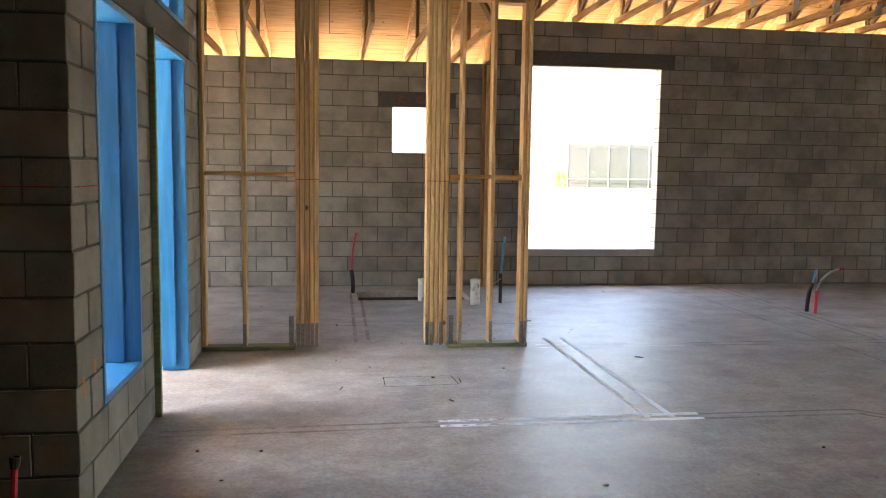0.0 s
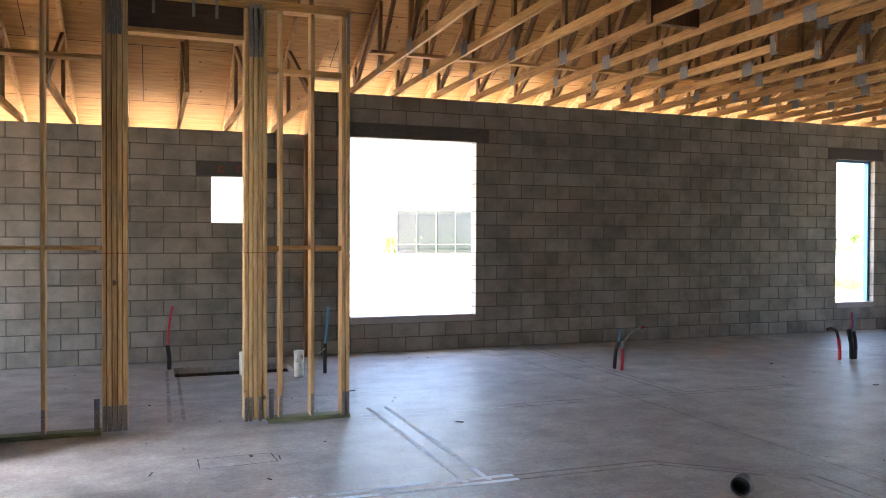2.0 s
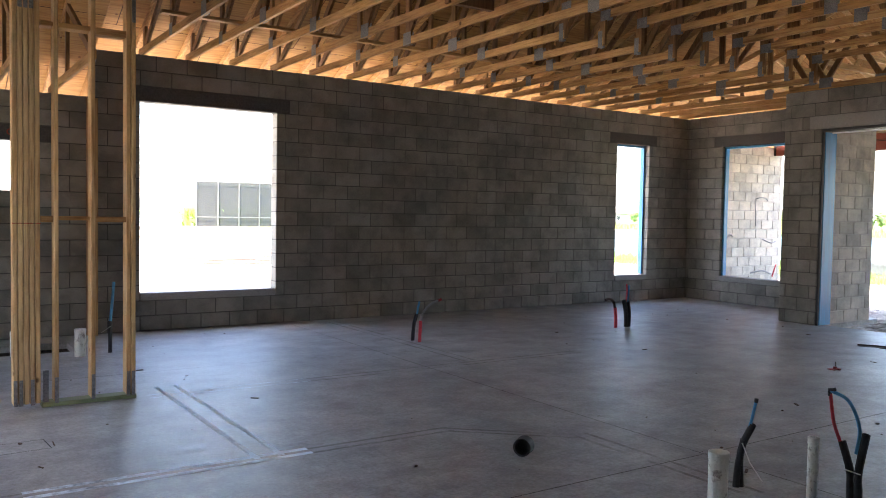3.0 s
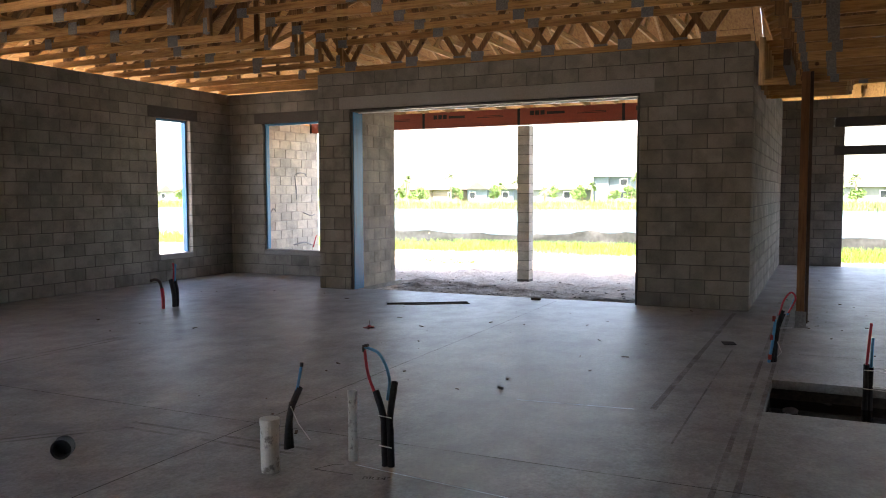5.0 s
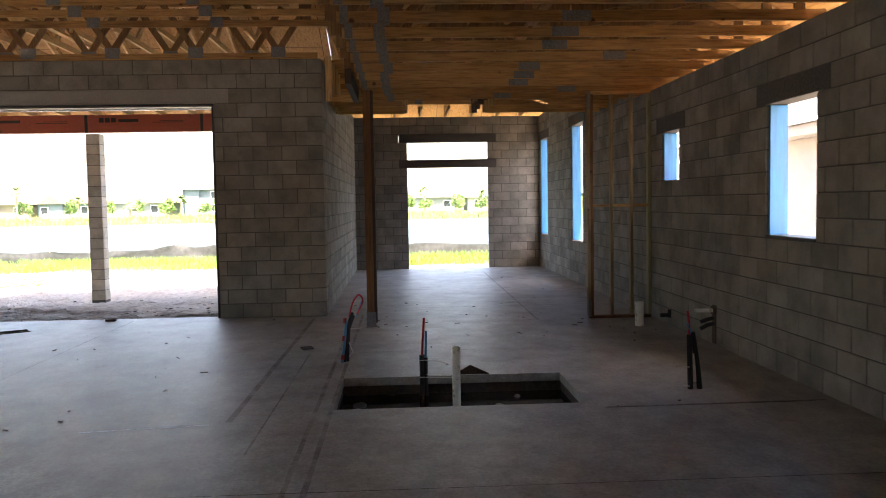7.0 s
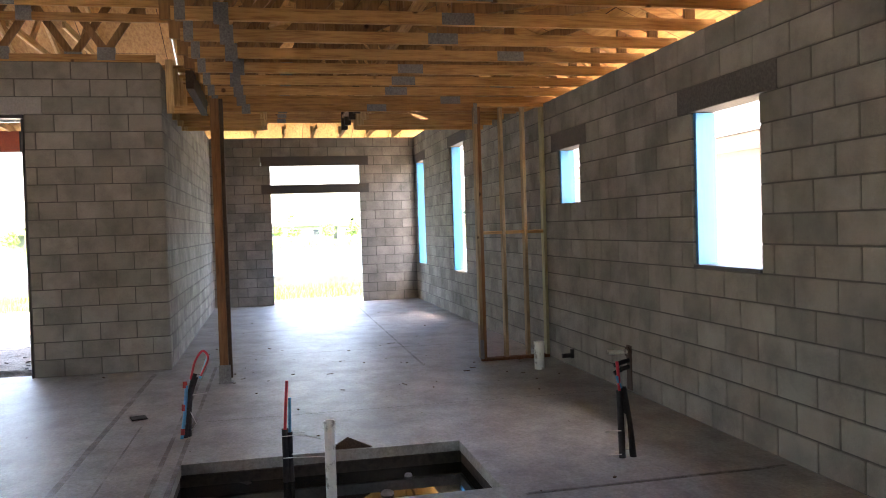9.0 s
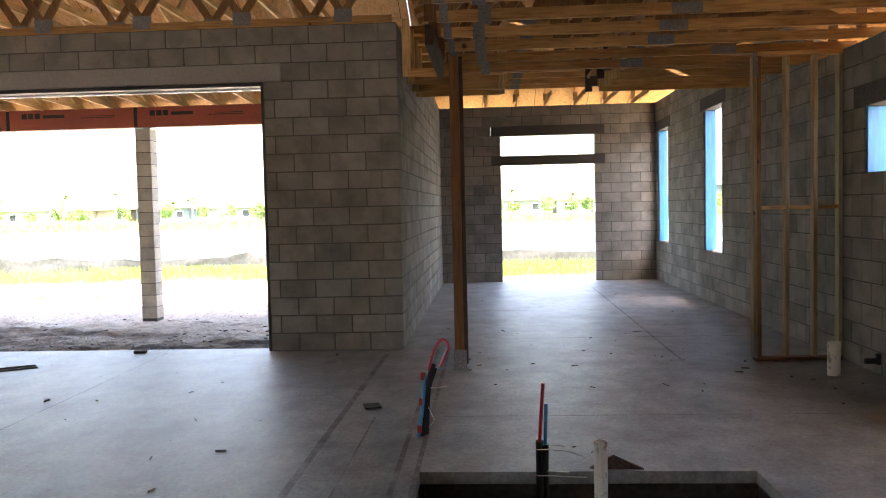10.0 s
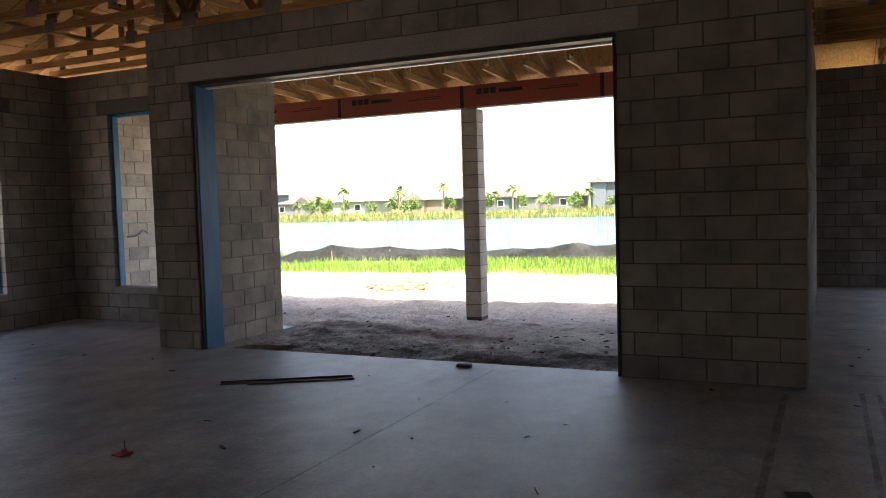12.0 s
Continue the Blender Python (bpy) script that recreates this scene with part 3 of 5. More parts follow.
block_wall("wall_wing_west", "y", -4.0, -1, 7.63, NY - 0.003, 15, [(8.6, 10.2, 0.508, 2.4384)])
block_wall("wall_wing_south", "x", 7.42, 1, -4.2, WX - T - 0.003, 15)

# ---- blue timber linings ----
buck("window_1", "y", WX, -1, 4.20, 5.03, 0.4064, 2.4384, inset=-0.004, label="deep blue-painted window buck in a block wall")
buck("door_1", "y", WX, -1, 5.38, 6.60, 0.0, 2.4384, "LRT", inset=-0.004, label="bright blue-painted door buck with no door hung")
buck("window_2", "y", WX, -1, 5.62, 6.60, 2.6416, 3.2512, inset=-0.004, label="blue-painted transom buck above the doorway")
buck("window_3", "x", NY, 1, 11.52, 12.39, 0.512, 3.048, "RT", inset=0.10, wide=0.10, stop=False)
buck("window_4", "y", EX, 1, 8.55, 10.30, 0.512, 3.048, "RT", inset=0.06, wide=0.10, stop=False)
buck("window_5", "x", SY, -1, 6.75, 7.65, 1.2192, 2.4384, "R", inset=0.02, wide=0.17, stop=False)
buck("window_6", "x", SY, -1, 10.00, 10.64, 1.8288, 2.4384, "R", inset=0.02, wide=0.17, stop=False)
buck("window_7", "x", SY, -1, 15.2, 16.2, 0.8128, 3.048, "R", inset=0.02, wide=0.17, stop=False)
buck("window_8", "x", SY, -1, 18.8, 19.72, 0.8128, 3.048, "R", inset=0.02, wide=0.17, stop=False)
terr = thing("door_2", "blue-painted jamb boards of the wide terrace opening", "door buck", kind="structure")
part("jamb", Geo().box((OX + 0.045, 7.205, 0.0), (OX + 0.34, 7.247, 3.0), 0.004), m_blue, terr)
part("jamb_strip", Geo().box((OX + 0.005, 7.215, 0.0), (OX + 0.043, 7.247, 3.0), 0.003), m_dark_strip, terr, "black flashing strip")
part("head_strip", Geo().box((OX + 0.005, 2.424, 3.004), (OX + T - 0.01, 7.246, 3.046), 0.003), m_dark_strip, terr, "black flashing strip")
part("track", Geo().box((OX + T - 0.005, 2.43, 2.985), (OX + T + 0.045, 7.2, 3.03), 0.003), m_bright_strip, terr, "bright metal strip under the lintel")
part("side_strip", Geo().box((OX + 0.005, 2.424, 0.0), (OX + T - 0.01, 2.450, 3.0), 0.003), m_dark_strip, terr, "black flashing strip")
dstrip = thing("door_trim", "dark green treated trim board beside the doorway", "trim", kind="structure")
part("board", Geo().box((WX + 0.002, 5.335, 0.0), (WX + 0.04, 5.378, 2.44), 0.003), m_green_plate, dstrip)
s3 = thing("window_sill_strip", "black flashing strip under a window opening", "trim", kind="structure")
part("strip", Geo().box((6.755, SY - T + 0.01, 1.221), (7.645, SY + 0.006, 1.25), 0.003), m_dark_strip, s3)

# ---- paint and chalk marks on the walls ----
m_mark = mark_material("red_spray", (0.42, 0.06, 0.035), 0.95, 20.0, 0.85)
m_mark_o = mark_material("orange_spray", (0.75, 0.22, 0.06), 0.95, 20.0, 0.8)
marks = thing("wall_marks", "red chalk line and spray marks on the blocks", "marking", kind="structure")


def flat(p0, p1, w, mat, normal):
    p0, p1, nn = Vector(p0), Vector(p1), Vector(normal)
    s = (p1 - p0).normalized().cross(nn) * w / 2
    g = Geo().quad(p0 - s, p1 - s, p1 + s, p0 + s)
    part("mark", g, mat, marks)


flat((WX + 0.002, 3.82, 1.50), (WX + 0.002, 4.19, 1.50), 0.006, m_mark, (1, 0, 0))
flat((-4.9, 3.798, 1.50), (WX - 0.01, 3.798, 1.50), 0.006, m_mark, (0, -1, 0))
flat((-0.285, Y_STUD - 0.0065, 1.50), (-0.08, Y_STUD - 0.0065, 1.50), 0.006, m_mark, (0, -1, 0))
flat((0.855, Y_STUD - 0.0065, 1.50), (1.06, Y_STUD - 0.0065, 1.50), 0.006, m_mark, (0, -1, 0))
for y, z in ((4.32, 2.55), (4.55, 2.53), (5.85, 2.55), (6.1, 2.54)):
    for k in range(5):
        a, b = radians(60 + 48 * k), radians(60 + 48 * (k + 1))
        flat((WX + 0.007, y - 0.04 * math.cos(a), z + 0.05 * math.sin(a)), (WX + 0.007, y - 0.04 * math.cos(b), z + 0.05 * math.sin(b)), 0.008, m_mark, (1, 0, 0))
for x, z in ((0.98, 2.54), (1.22, 2.54)):
    for k in range(5):
        a, b = radians(60 + 48 * k), radians(60 + 48 * (k + 1))
        flat((x + 0.05 * math.cos(a), NY - 0.007, z + 0.04 * math.sin(a)), (x + 0.05 * math.cos(b), NY - 0.007, z + 0.04 * math.sin(b)), 0.012, m_mark, (0, -1, 0))
for y, z, l in ((3.87, 0.55, 0.09), (4.06, 0.60, 0.08)):
    flat((WX + 0.003, y, z), (WX + 0.003, y + 0.005, z + l), 0.03, m_mark_o, (1, 0, 0))

# ---- roof ----
PITCH = 0.42


def z_main(x, y):
    return min(3.95 + (11.35 - y) * PITCH, 3.33 + (y + 3.76) * PITCH)


def z_wing(x, y):
    return min(3.33 + (11.35 - y) * PITCH, 3.33 + (y + 3.76) * PITCH)


def z_lanai(x, y):
    return min(3.95 + (11.35 - y) * PITCH, 3.55 + (16.5 - x) * PITCH)


def z_hall(x, y):
    return min(3.95 + (y + 3.76) * PITCH, 3.95 + (20.12 - x) * PITCH, 3.95 + (2.4 - y) * PITCH)


def roof(name, x0, x1, y0, y1, z, label):
    g = Geo()
    nx, ny = max(2, round((x1 - x0) / 0.22)), max(2, round((y1 - y0) / 0.22))
    for lift in (0.0, 0.02):
        for j in range(ny + 1):
            for i in range(nx + 1):
                x, y = x0 + (x1 - x0) * i / nx, y0 + (y1 - y0) * j / ny
                g.v.append((x, y, z(x, y) + lift))
    w, top = nx + 1, (nx + 1) * (ny + 1)
    for j in range(ny):
        for i in range(nx):
            a = j * w + i
            g.f.append([a, a + w, a + w + 1, a + 1])
            g.f.append([top + a, top + a + 1, top + a + w + 1, top + a + w])
    for i in range(nx):
        for a, b in ((i, i + 1), (ny * w + i + 1, ny * w + i)):
            g.f.append([a, b, top + b, top + a])
    for j in range(ny):
        for a, b in (((j + 1) * w, j * w), (j * w + nx, (j + 1) * w + nx)):
            g.f.append([a, b, top + b, top + a])
    return tagged(new(name, g.mesh(name, m_ply)), label, "roof", kind="structure")


roof("roof_main", 2.1, 12.0, -4.4, 11.95, z_main, "bare plywood roof sheathing seen from below")
roof("roof_wing", -5.8, 2.097, 7.45, 11.95, z_wing, "bare plywood roof sheathing with knots")
# Two unseen roofs, added; the entry edge keeps sun off the doorway.
roof("roof_entry_unseen", -4.6, 2.097, 3.953, 7.447, z_wing, "unseen plywood roof added over the entry to hold off sun")
roof("roof_west_unseen", -5.8, 2.097, -4.4, 3.95, z_wing, "unseen plywood roof added behind the entry")
roof("roof_terrace", 12.003, 17.1, 1.0, 11.95, z_lanai, "bare plywood sheathing over the terrace")
roof("roof_hall", 12.003, 20.75, -4.4, 0.997, z_hall, "bare plywood sheathing over the hall")


def closing(name, axis, at, lo, hi, za, zb):
    """Sheathing added to close a roof step or shut daylight out above a wall."""
    g, n = Geo(), 160
    for i in range(n):
        u, v = lo + (hi - lo) * i / n, lo + (hi - lo) * (i + 1) / n
        mk = (lambda q, z: (at, q, z)) if axis == "x" else (lambda q, z: (q, at, z))
        lo_u, hi_u, lo_v, hi_v = min(za(u), zb(u)), max(za(u), zb(u)), min(za(v), zb(v)), max(za(v), zb(v))
        if hi_u - lo_u > 0.01 or hi_v - lo_v > 0.01:
            g.quad(mk(u, lo_u), mk(v, lo_v), mk(v, hi_v), mk(u, hi_u))
    if g.v:
        tagged(new(name, g.mesh(name, m_ply)), "upright plywood panel added to close a gap below the roof", "roof", kind="structure")


closing("roof_step_1", "x", 2.1, -4.4, 11.95, lambda y: z_wing(0, y) if y < 10.75 else 3.06, lambda y: z_main(3, y))
closing("roof_step_2", "x", 12.0, 1.0, 11.95, lambda y: z_main(11, y), lambda y: z_lanai(12.0, y))
closing("roof_step_3", "x", 12.0, -4.4, 1.0, lambda y: z_main(11, y), lambda y: z_hall(12.0, y))
closing("roof_step_4", "y", 0.994, 12.0, 20.75, lambda x: z_lanai(x, 1.0) if x < 17.1 else 3.3, lambda x: z_hall(x, 0.99) + 0.012)
# Unseen panels from here on, added only to keep stray daylight out.
closing("light_stop_eave", "y", -3.66, -5.1, 3.0, lambda x: 3.04, lambda x: z_wing(0, -3.66))
closing("light_stop_west", "x", -5.1, -3.76, 3.9, lambda y: 3.64, lambda y: z_wing(0, y))
closing("light_stop_entry", "x", WX - T / 2, 3.9, 7.52, lambda y: 3.64, lambda y: z_wing(0, y))
closing("light_stop_entry_side", "y", 3.9, -5.1, WX - T / 2, lambda x: 3.64, lambda x: z_wing(0, 3.9))
closing("light_stop_wing_side", "y", 7.52, -4.1, WX - T / 2, lambda x: 3.04, lambda x: z_wing(0, 7.52))
closing("light_stop_wing_west", "x", -4.1, 7.52, 11.95, lambda y: 3.04, lambda y: z_wing(0, y))

# ---- roof trusses ----
W, D = 0.038, 0.089


def truss(label, run, zb, tops, webs, plates, group):
    """A nailed-plate truss along y: bottom chord run, top chord segments, web lines and steel plates, all at x = 0."""
    t = thing("roof_truss", label, "roof truss", group=group)
    if run:
        part("bottom_chord", Geo().beam((0, run[0], zb + D / 2), (0, run[1], zb + D / 2), W, D), m_pine_y, t)
    for (ya, za), (yb, zc) in tops:
        part("top_chord", Geo().beam((0, ya, za), (0, yb, zc), W, D), m_pine_y, t)
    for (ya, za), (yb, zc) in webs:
        part("web", Geo().beam((0, ya, za), (0, yb, zc), W * 0.98, D * 0.95), m_web_shaded, t)
    for y, z, w, h in plates:
        g = Geo()
        for s in (-1, 1):
            g.box((s * (W / 2 + 0.001) - 0.001, y - w / 2, z - h / 2), (s * (W / 2 + 0.001) + 0.001, y + w / 2, z + h / 2))
        part("gusset_plate", g, m_steel, t, "galvanised toothed plate")
    return t


def spread(first, xs):
    for x in xs[1:]:
        copy_thing(first, pose(x, 0, 0))
    first.location.x = xs[0]


def zt(f, x, y):
    return f(x, y) - 0.06


# stepped trusses: north strip at wall height, middle raised
def north_truss(seed, level=False):
    rk = random.Random(seed)
    z = lambda y: z_main(5, y) - 0.06
    p1, p2 = 8.4 + rk.uniform(-0.3, 0.3), 9.8 + rk.uniform(-0.3, 0.2)
    webs = [((7.03, 3.66), (7.03, z(7.03))), ((p1, 3.75), (p1, z(p1))), ((p2, 3.75), (p2, z(p2))), ((p1, 3.78), (7.1, z(7.1) - 0.1)), ((p2, 3.78), (p1 + 0.1, z(p1) - 0.1)),
            ((11.02, 3.75), (11.02, z(11.02))), ((10.95, 3.76), (p2 + 0.1, z(p2) - 0.1)), ((6.93, 3.98), (6.93, z(6.93)))]
    webs += [((y, 4.06), (y + dy, min(z(y + dy), 6.4))) for y, dy in ((1.0, 0), (2.2, -0.9), (2.2, 0.9), (3.8, -0.7), (3.8, 0.7), (5.3, -0.8), (5.3, 0.8))]
    if level:
        webs = [w_ for w_ in webs if w_[0][0] > 7.2 or w_[0][0] < 6.8]
    t = truss("long pine roof truss bearing on the block wall" if level else "stepped pine roof truss bearing on the block wall", (0.55 if level else 7.01, 11.30), 3.66, [((4.53, z(4.53)), (11.92, z(11.92))), ((0.4, z(0.4)), (4.53, z(4.53)))], webs,
              [(p1, 3.73, 0.15 + rk.uniform(0, 0.04), 0.15), (p2, 3.73, 0.13, 0.14)] + ([(5.9, 3.72, 0.16, 0.14)] if level else [(7.06, 3.73, 0.07, 0.20), (6.98, 4.00, 0.16, 0.12)]) + [(2.2, 4.05, 0.16, 0.16), (3.8, 4.05, 0.16, 0.16), (5.3, 4.05, 0.16, 0.16)], "trusses over the great room")
    if not level:
        part("raised_chord", Geo().beam((0, 0.55, 4.015), (0, 6.96, 4.015), W, D), m_pine_y, t)
    return t


NORTH_X = [2.76 + 0.612 * i for i in range(18)]
for k in range(3):
    spread(north_truss(k), [x for i, x in enumerate(NORTH_X) if i % 3 == k and 6.2 < x < 11.8])
for k in range(2):
    spread(north_truss(10 + k, True), [x for i, x in enumerate(NORTH_X) if i % 2 == k and x < 6.2])


def nook_truss():
    z = lambda y: z_main(5, y) - 0.06
    webs = [((8.4, 3.75), (8.4, 4.6)), ((9.8, 3.75), (9.8, 4.4)), ((11.02, 3.75), (11.02, z(11.02)))]
    return truss("pine roof truss over the nook", (7.5, 11.30), 3.66, [((7.5, z_lanai(12.6, 7.5) - 0.06), (11.92, z(11.92)))], webs, [(8.4, 3.73, 0.15, 0.15)], "trusses over the great room")


spread(nook_truss(), [12.24, 12.85, 13.42])
# a truss lying on the terrace wall
fan = []
for k in range(6):
    y = 1.5 + k * 1.15
    fan += [((y, 3.78), (y - 0.45, 4.45)), ((y, 3.78), (y + 0.45, 4.45))]
E1 = truss("weathered pine truss set on the block wall over the opening", (0.95, 7.86), 3.664, [((0.95, 4.5), (7.86, 4.5))], fan,
           [(1.5 + k * 1.15, 3.76, 0.2, 0.15) for k in range(6)], "trusses over the great room")
E1.location.x = OX + 0.06
copy_thing(E1, pose(OX + 0.32, 0.42, 0.0))
# kitchen strip
def kitchen_truss(seed):
    rk = random.Random(seed)
    z = lambda y: z_main(5, y) - 0.06
    p = [-2.1 + rk.uniform(-0.5, 0.5), -0.9 + rk.uniform(-0.25, 0.25)]
    webs = [((-3.50, 3.06), (-3.50, z(-3.50))), ((p[0], 3.12), (p[0], z(p[0]))), ((p[1], 3.12), (p[1], z(p[1]))), ((0.27, 3.06), (0.27, z(0.27))), ((0.40, 3.2), (0.40, z(0.4))),
            ((p[0], 3.14), (-3.3, z(-3.3))), ((p[1], 3.14), (p[0] + 0.1, z(p[0]))), ((0.2, 3.14), (p[1] + 0.1, z(p[1])))]
    return truss("pine roof truss over the kitchen", (-3.72, 0.30), 3.05, [((-4.35, z(-4.35)), (0.5, z(0.5)))], webs,
                 [(-0.05 + rk.uniform(-0.03, 0.03), 3.10, 0.10, 0.14), (p[0], 3.095, 0.24, 0.085), (0.24, 3.12, 0.07, 0.15)], "trusses over the kitchen")


KITCHEN_X = [3.3 + 0.605 * i for i in range(15)]
for k in range(4):
    spread(kitchen_truss(20 + k), KITCHEN_X[k::4])
# hall
webs = [((y, 3.75), (y + dy, zt(z_hall, 15, y + dy))) for y, dy in ((-3.3, 0), (-2.2, 0.6), (-2.2, -0.6), (-0.6, 0.6), (-0.6, -0.6))]
Hh = truss("pine roof truss over the hall", (-3.72, 1.0), 3.664, [((-4.35, zt(z_hall, 15, -4.35)), (-0.68, zt(z_hall, 15, -0.68))), ((-0.68, zt(z_hall, 15, -0.68)), (0.95, zt(z_hall, 15, 0.95)))],
           webs, [(-2.2, 3.74, 0.16, 0.14), (-0.6, 3.74, 0.16, 0.14)], "trusses over the hall")
spread(Hh, [12.6 + 0.61 * i for i in range(9)])
# dropped frames at the mouth of the hall
for x in (11.98, 12.55, 13.15, 13.65):
    f = thing("ceiling_frame", "dropped pine framing beside the hall ceiling", "framing", group="dropped framing")
    part("bottom_board", Geo().beam((x, -0.28, 3.10), (x, 0.78, 3.10), W, D), m_pine_y, f)
    part("hanger_board", Geo().beam((x, 0.80, 3.06), (x, 0.80, 3.70), W, D), m_stud, f)
    part("hanger_board", Geo().beam((x, -0.28, 3.06), (x, -0.28, 3.66), W, D), m_stud, f)
    f2 = thing("ceiling_frame", "dropped pine framing beside the hall ceiling", "framing", group="dropped framing")
    part("bottom_board", Geo().beam((x, -3.50, 3.10), (x, -1.60, 3.10), W, D), m_pine_y, f2)
    part("hanger_board", Geo().beam((x, -1.60, 3.06), (x, -1.60, 3.66), W, D), m_stud, f2)
    part("hanger_board", Geo().beam((x, -1.42, 3.06), (x, -1.42, 3.40), W, D), m_beam_dark, f2)
# jacks at the hall's end
jk = thing("jack_truss", "short pine jack rafter above the hall end wall", "roof truss", group="jacks over the hall end")
part("top_chord", Geo().beam((18.4, 0, z_hall(18.4, -1.3) - 0.06), (20.7, 0, z_hall(20.7, -1.3) - 0.06), W, D), m_pine_x, jk)
part("bottom_chord", Geo().beam((18.4, 0, 3.71), (20.2, 0, 3.71), W, D), m_pine_x, jk)
part("web", Geo().beam((19.98, 0, 3.75), (19.98, 0, z_hall(19.98, -1.3) - 0.08), W * 0.98, D), m_stud, jk)
for y in [-2.55 + 0.62 * i for i in range(5)]:
    copy_thing(jk, pose(0, y, 0))
jk.location.y = -3.12
# terrace rafters
tr = thing("terrace_rafter", "pine terrace rafter with a short tail frame", "roof truss", group="rafters over the terrace")
part("top_chord", Geo().beam((12.2, 0, z_lanai(12.2, 5) - 0.06), (17.05, 0, z_lanai(17.05, 5) - 0.06), W, D), m_rafter_lit, tr)
part("bottom_chord", Geo().beam((15.3, 0, 3.48), (16.55, 0, 3.44), W, D), m_rafter_lit, tr)
part("web", Geo().beam((15.4, 0, 3.50), (15.4, 0, z_lanai(15.4, 5) - 0.08), W * 0.98, D), m_stud, tr)
part("upper_tie", Geo().beam((12.2, 0, 4.15), (14.6, 0, 4.15), W, D), m_rafter_lit, tr)
part("web", Geo().beam((13.2, 0, 4.18), (13.7, 0, z_lanai(13.7, 5) - 0.08), W * 0.98, D), m_stud, tr)
for i in range(1, 13):
    copy_thing(tr, pose(0, 2.0 + 0.61 * i, 0))
tr.location.y = 2.0
# wing trusses
webs = [((8.4, 3.12), (8.4, zt(z_wing, 0, 8.4))), ((8.4, 3.12), (9.9, zt(z_wing, 0, 9.9))), ((9.9, 3.12), (9.9, zt(z_wing, 0, 9.9)))]
Wg = truss("pine roof truss over the entry wing", (8.3, 11.30), 3.05, [((7.4, zt(z_wing, 0, 7.4)), (11.92, zt(z_wing, 0, 11.92)))], webs, [(8.4, 3.10, 0.1, 0.14)], "trusses over the wing")
spread(Wg, [-2.04, -1.42, -0.82, -0.19, 0.43, 1.04, 1.66])

# carrying beams along x
cb = thing("carrying_beam", "dark timber beam over the post at the kitchen edge", "beam")
part("board", Geo().beam((10.2, 0.42, 3.14), (12.1, 0.42, 3.14), W * 2, 0.18), m_beam_dark, cb)
tb_ = thing("timber_block", "short deep beam ends hung between the trusses", "beam")
part("board", Geo().beam((4.55, 6.62, 3.80), (5.10, 6.62, 3.80), W * 2, 0.24), m_brown_post, tb_)
br_ = thing("truss_brace", "long pine brace nailed across the trusses", "brace", group="braces")
part("board", Geo().beam((2.5, 9.2, 3.80), (13.3, 9.2, 3.80), D, W), m_pine_x, br_)
copy_thing(br_, pose(0, -4.6, 0.30))
copy_thing(br_, pose(0, -10.6, -0.60))

# ---- entry stud partition ----
st = thing("stud_partition", "raw pine stud wall framing with doorway header", "stud wall", kind="structure")
Y0, Y1 = 7.20, 7.34


def upright(x0, x1, parent, z0=0.04, z1=3.62, mat=None, y0=Y0, y1=Y1, name="stud"):
    return part(name, Geo().box((x0, y0, z0), (x1, y1, z1), 0.005), mat or m_stud, parent)


def strap_plate(parent, x0, x1, z0, z1):
    g = Geo().box((x0, Y0 - 0.004, z0), (x1, Y0 - 0.001, z1))
    for k in range(int((z1 - z0) / 0.03)):
        for x in ((x0 * 3 + x1) / 4, (x0 + x1 * 3) / 4):
            g.box((x - 0.003, Y0 - 0.006, z0 + 0.012 + k * 0.03), (x + 0.003, Y0 - 0.004, z0 + 0.018 + k * 0.03))
    part("steel_strap", g, m_steel, parent, "galvanised nailed strap")


studs = [-1.085, -0.74] + [-0.285 + 0.041 * i for i in range(5)] + [0.855 + 0.041 * i for i in range(5)] + [1.155, 1.435, 1.715, 1.756]
for i, x in enumerate(studs):
    upright(x + 0.0015, x + 0.0365, st, y0=Y0 + random.uniform(0, 0.006))
for x in (-0.74, -0.285, -0.244, -0.203, -0.162, -0.121, 0.855, 0.896, 0.978, 1.155, 1.435, 1.715, 1.756):
    strap_plate(st, x + 0.005, x + 0.033, 0.03, 0.24)
for x in (-0.244, -0.203, -0.162, 0.896, 0.937, 0.978, 1.756):
    strap_plate(st, x + 0.004, x + 0.034, 3.30 if x < 0.5 else 3.2, 3.66)
for a, b in ((-1.087, -0.29), (1.065, 1.80)):
    part("bottom_plate", Geo().box((a, Y0, 0.002), (b, Y1, 0.038), 0.003), m_green_plate, st, "green treated bottom plate")
for a, b in ((-1.046, -0.742), (-0.70, -0.287), (1.062, 1.153), (1.195, 1.433), (1.475, 1.713)):
    for z in (1.51, 3.07):
        part("blocking", Geo().box((a, Y0 + 0.002, z + random.uniform(-0.01, 0.02)), (b, Y1 - 0.002, z + 0.05), 0.003), m_pine_x, st)
part("header", Geo().box((-0.078, Y0 + 0.01, 3.38), (0.853, Y1 - 0.01, 3.62), 0.003), m_beam_dark, st, "dark laminated header beam")
part("header_trim", Geo().box((-0.078, Y0 + 0.004, 3.335), (0.853, Y1 - 0.004, 3.378), 0.003), m_pine_x, st)
for z in (3.624, 3.664):
    part("top_plate", Geo().box((-1.087, Y0 + 0.002, z), (1.80, Y1 - 0.002, z + 0.037), 0.003), m_pine_x, st)
for x in (0.12, 0.44, 0.63):
    g = Geo().box((x - 0.012, Y0 - 0.003, 3.50), (x + 0.012, Y0 - 0.0005, 3.72))
    part("hurricane_tie", g, m_steel, st, "galvanised hurricane tie")
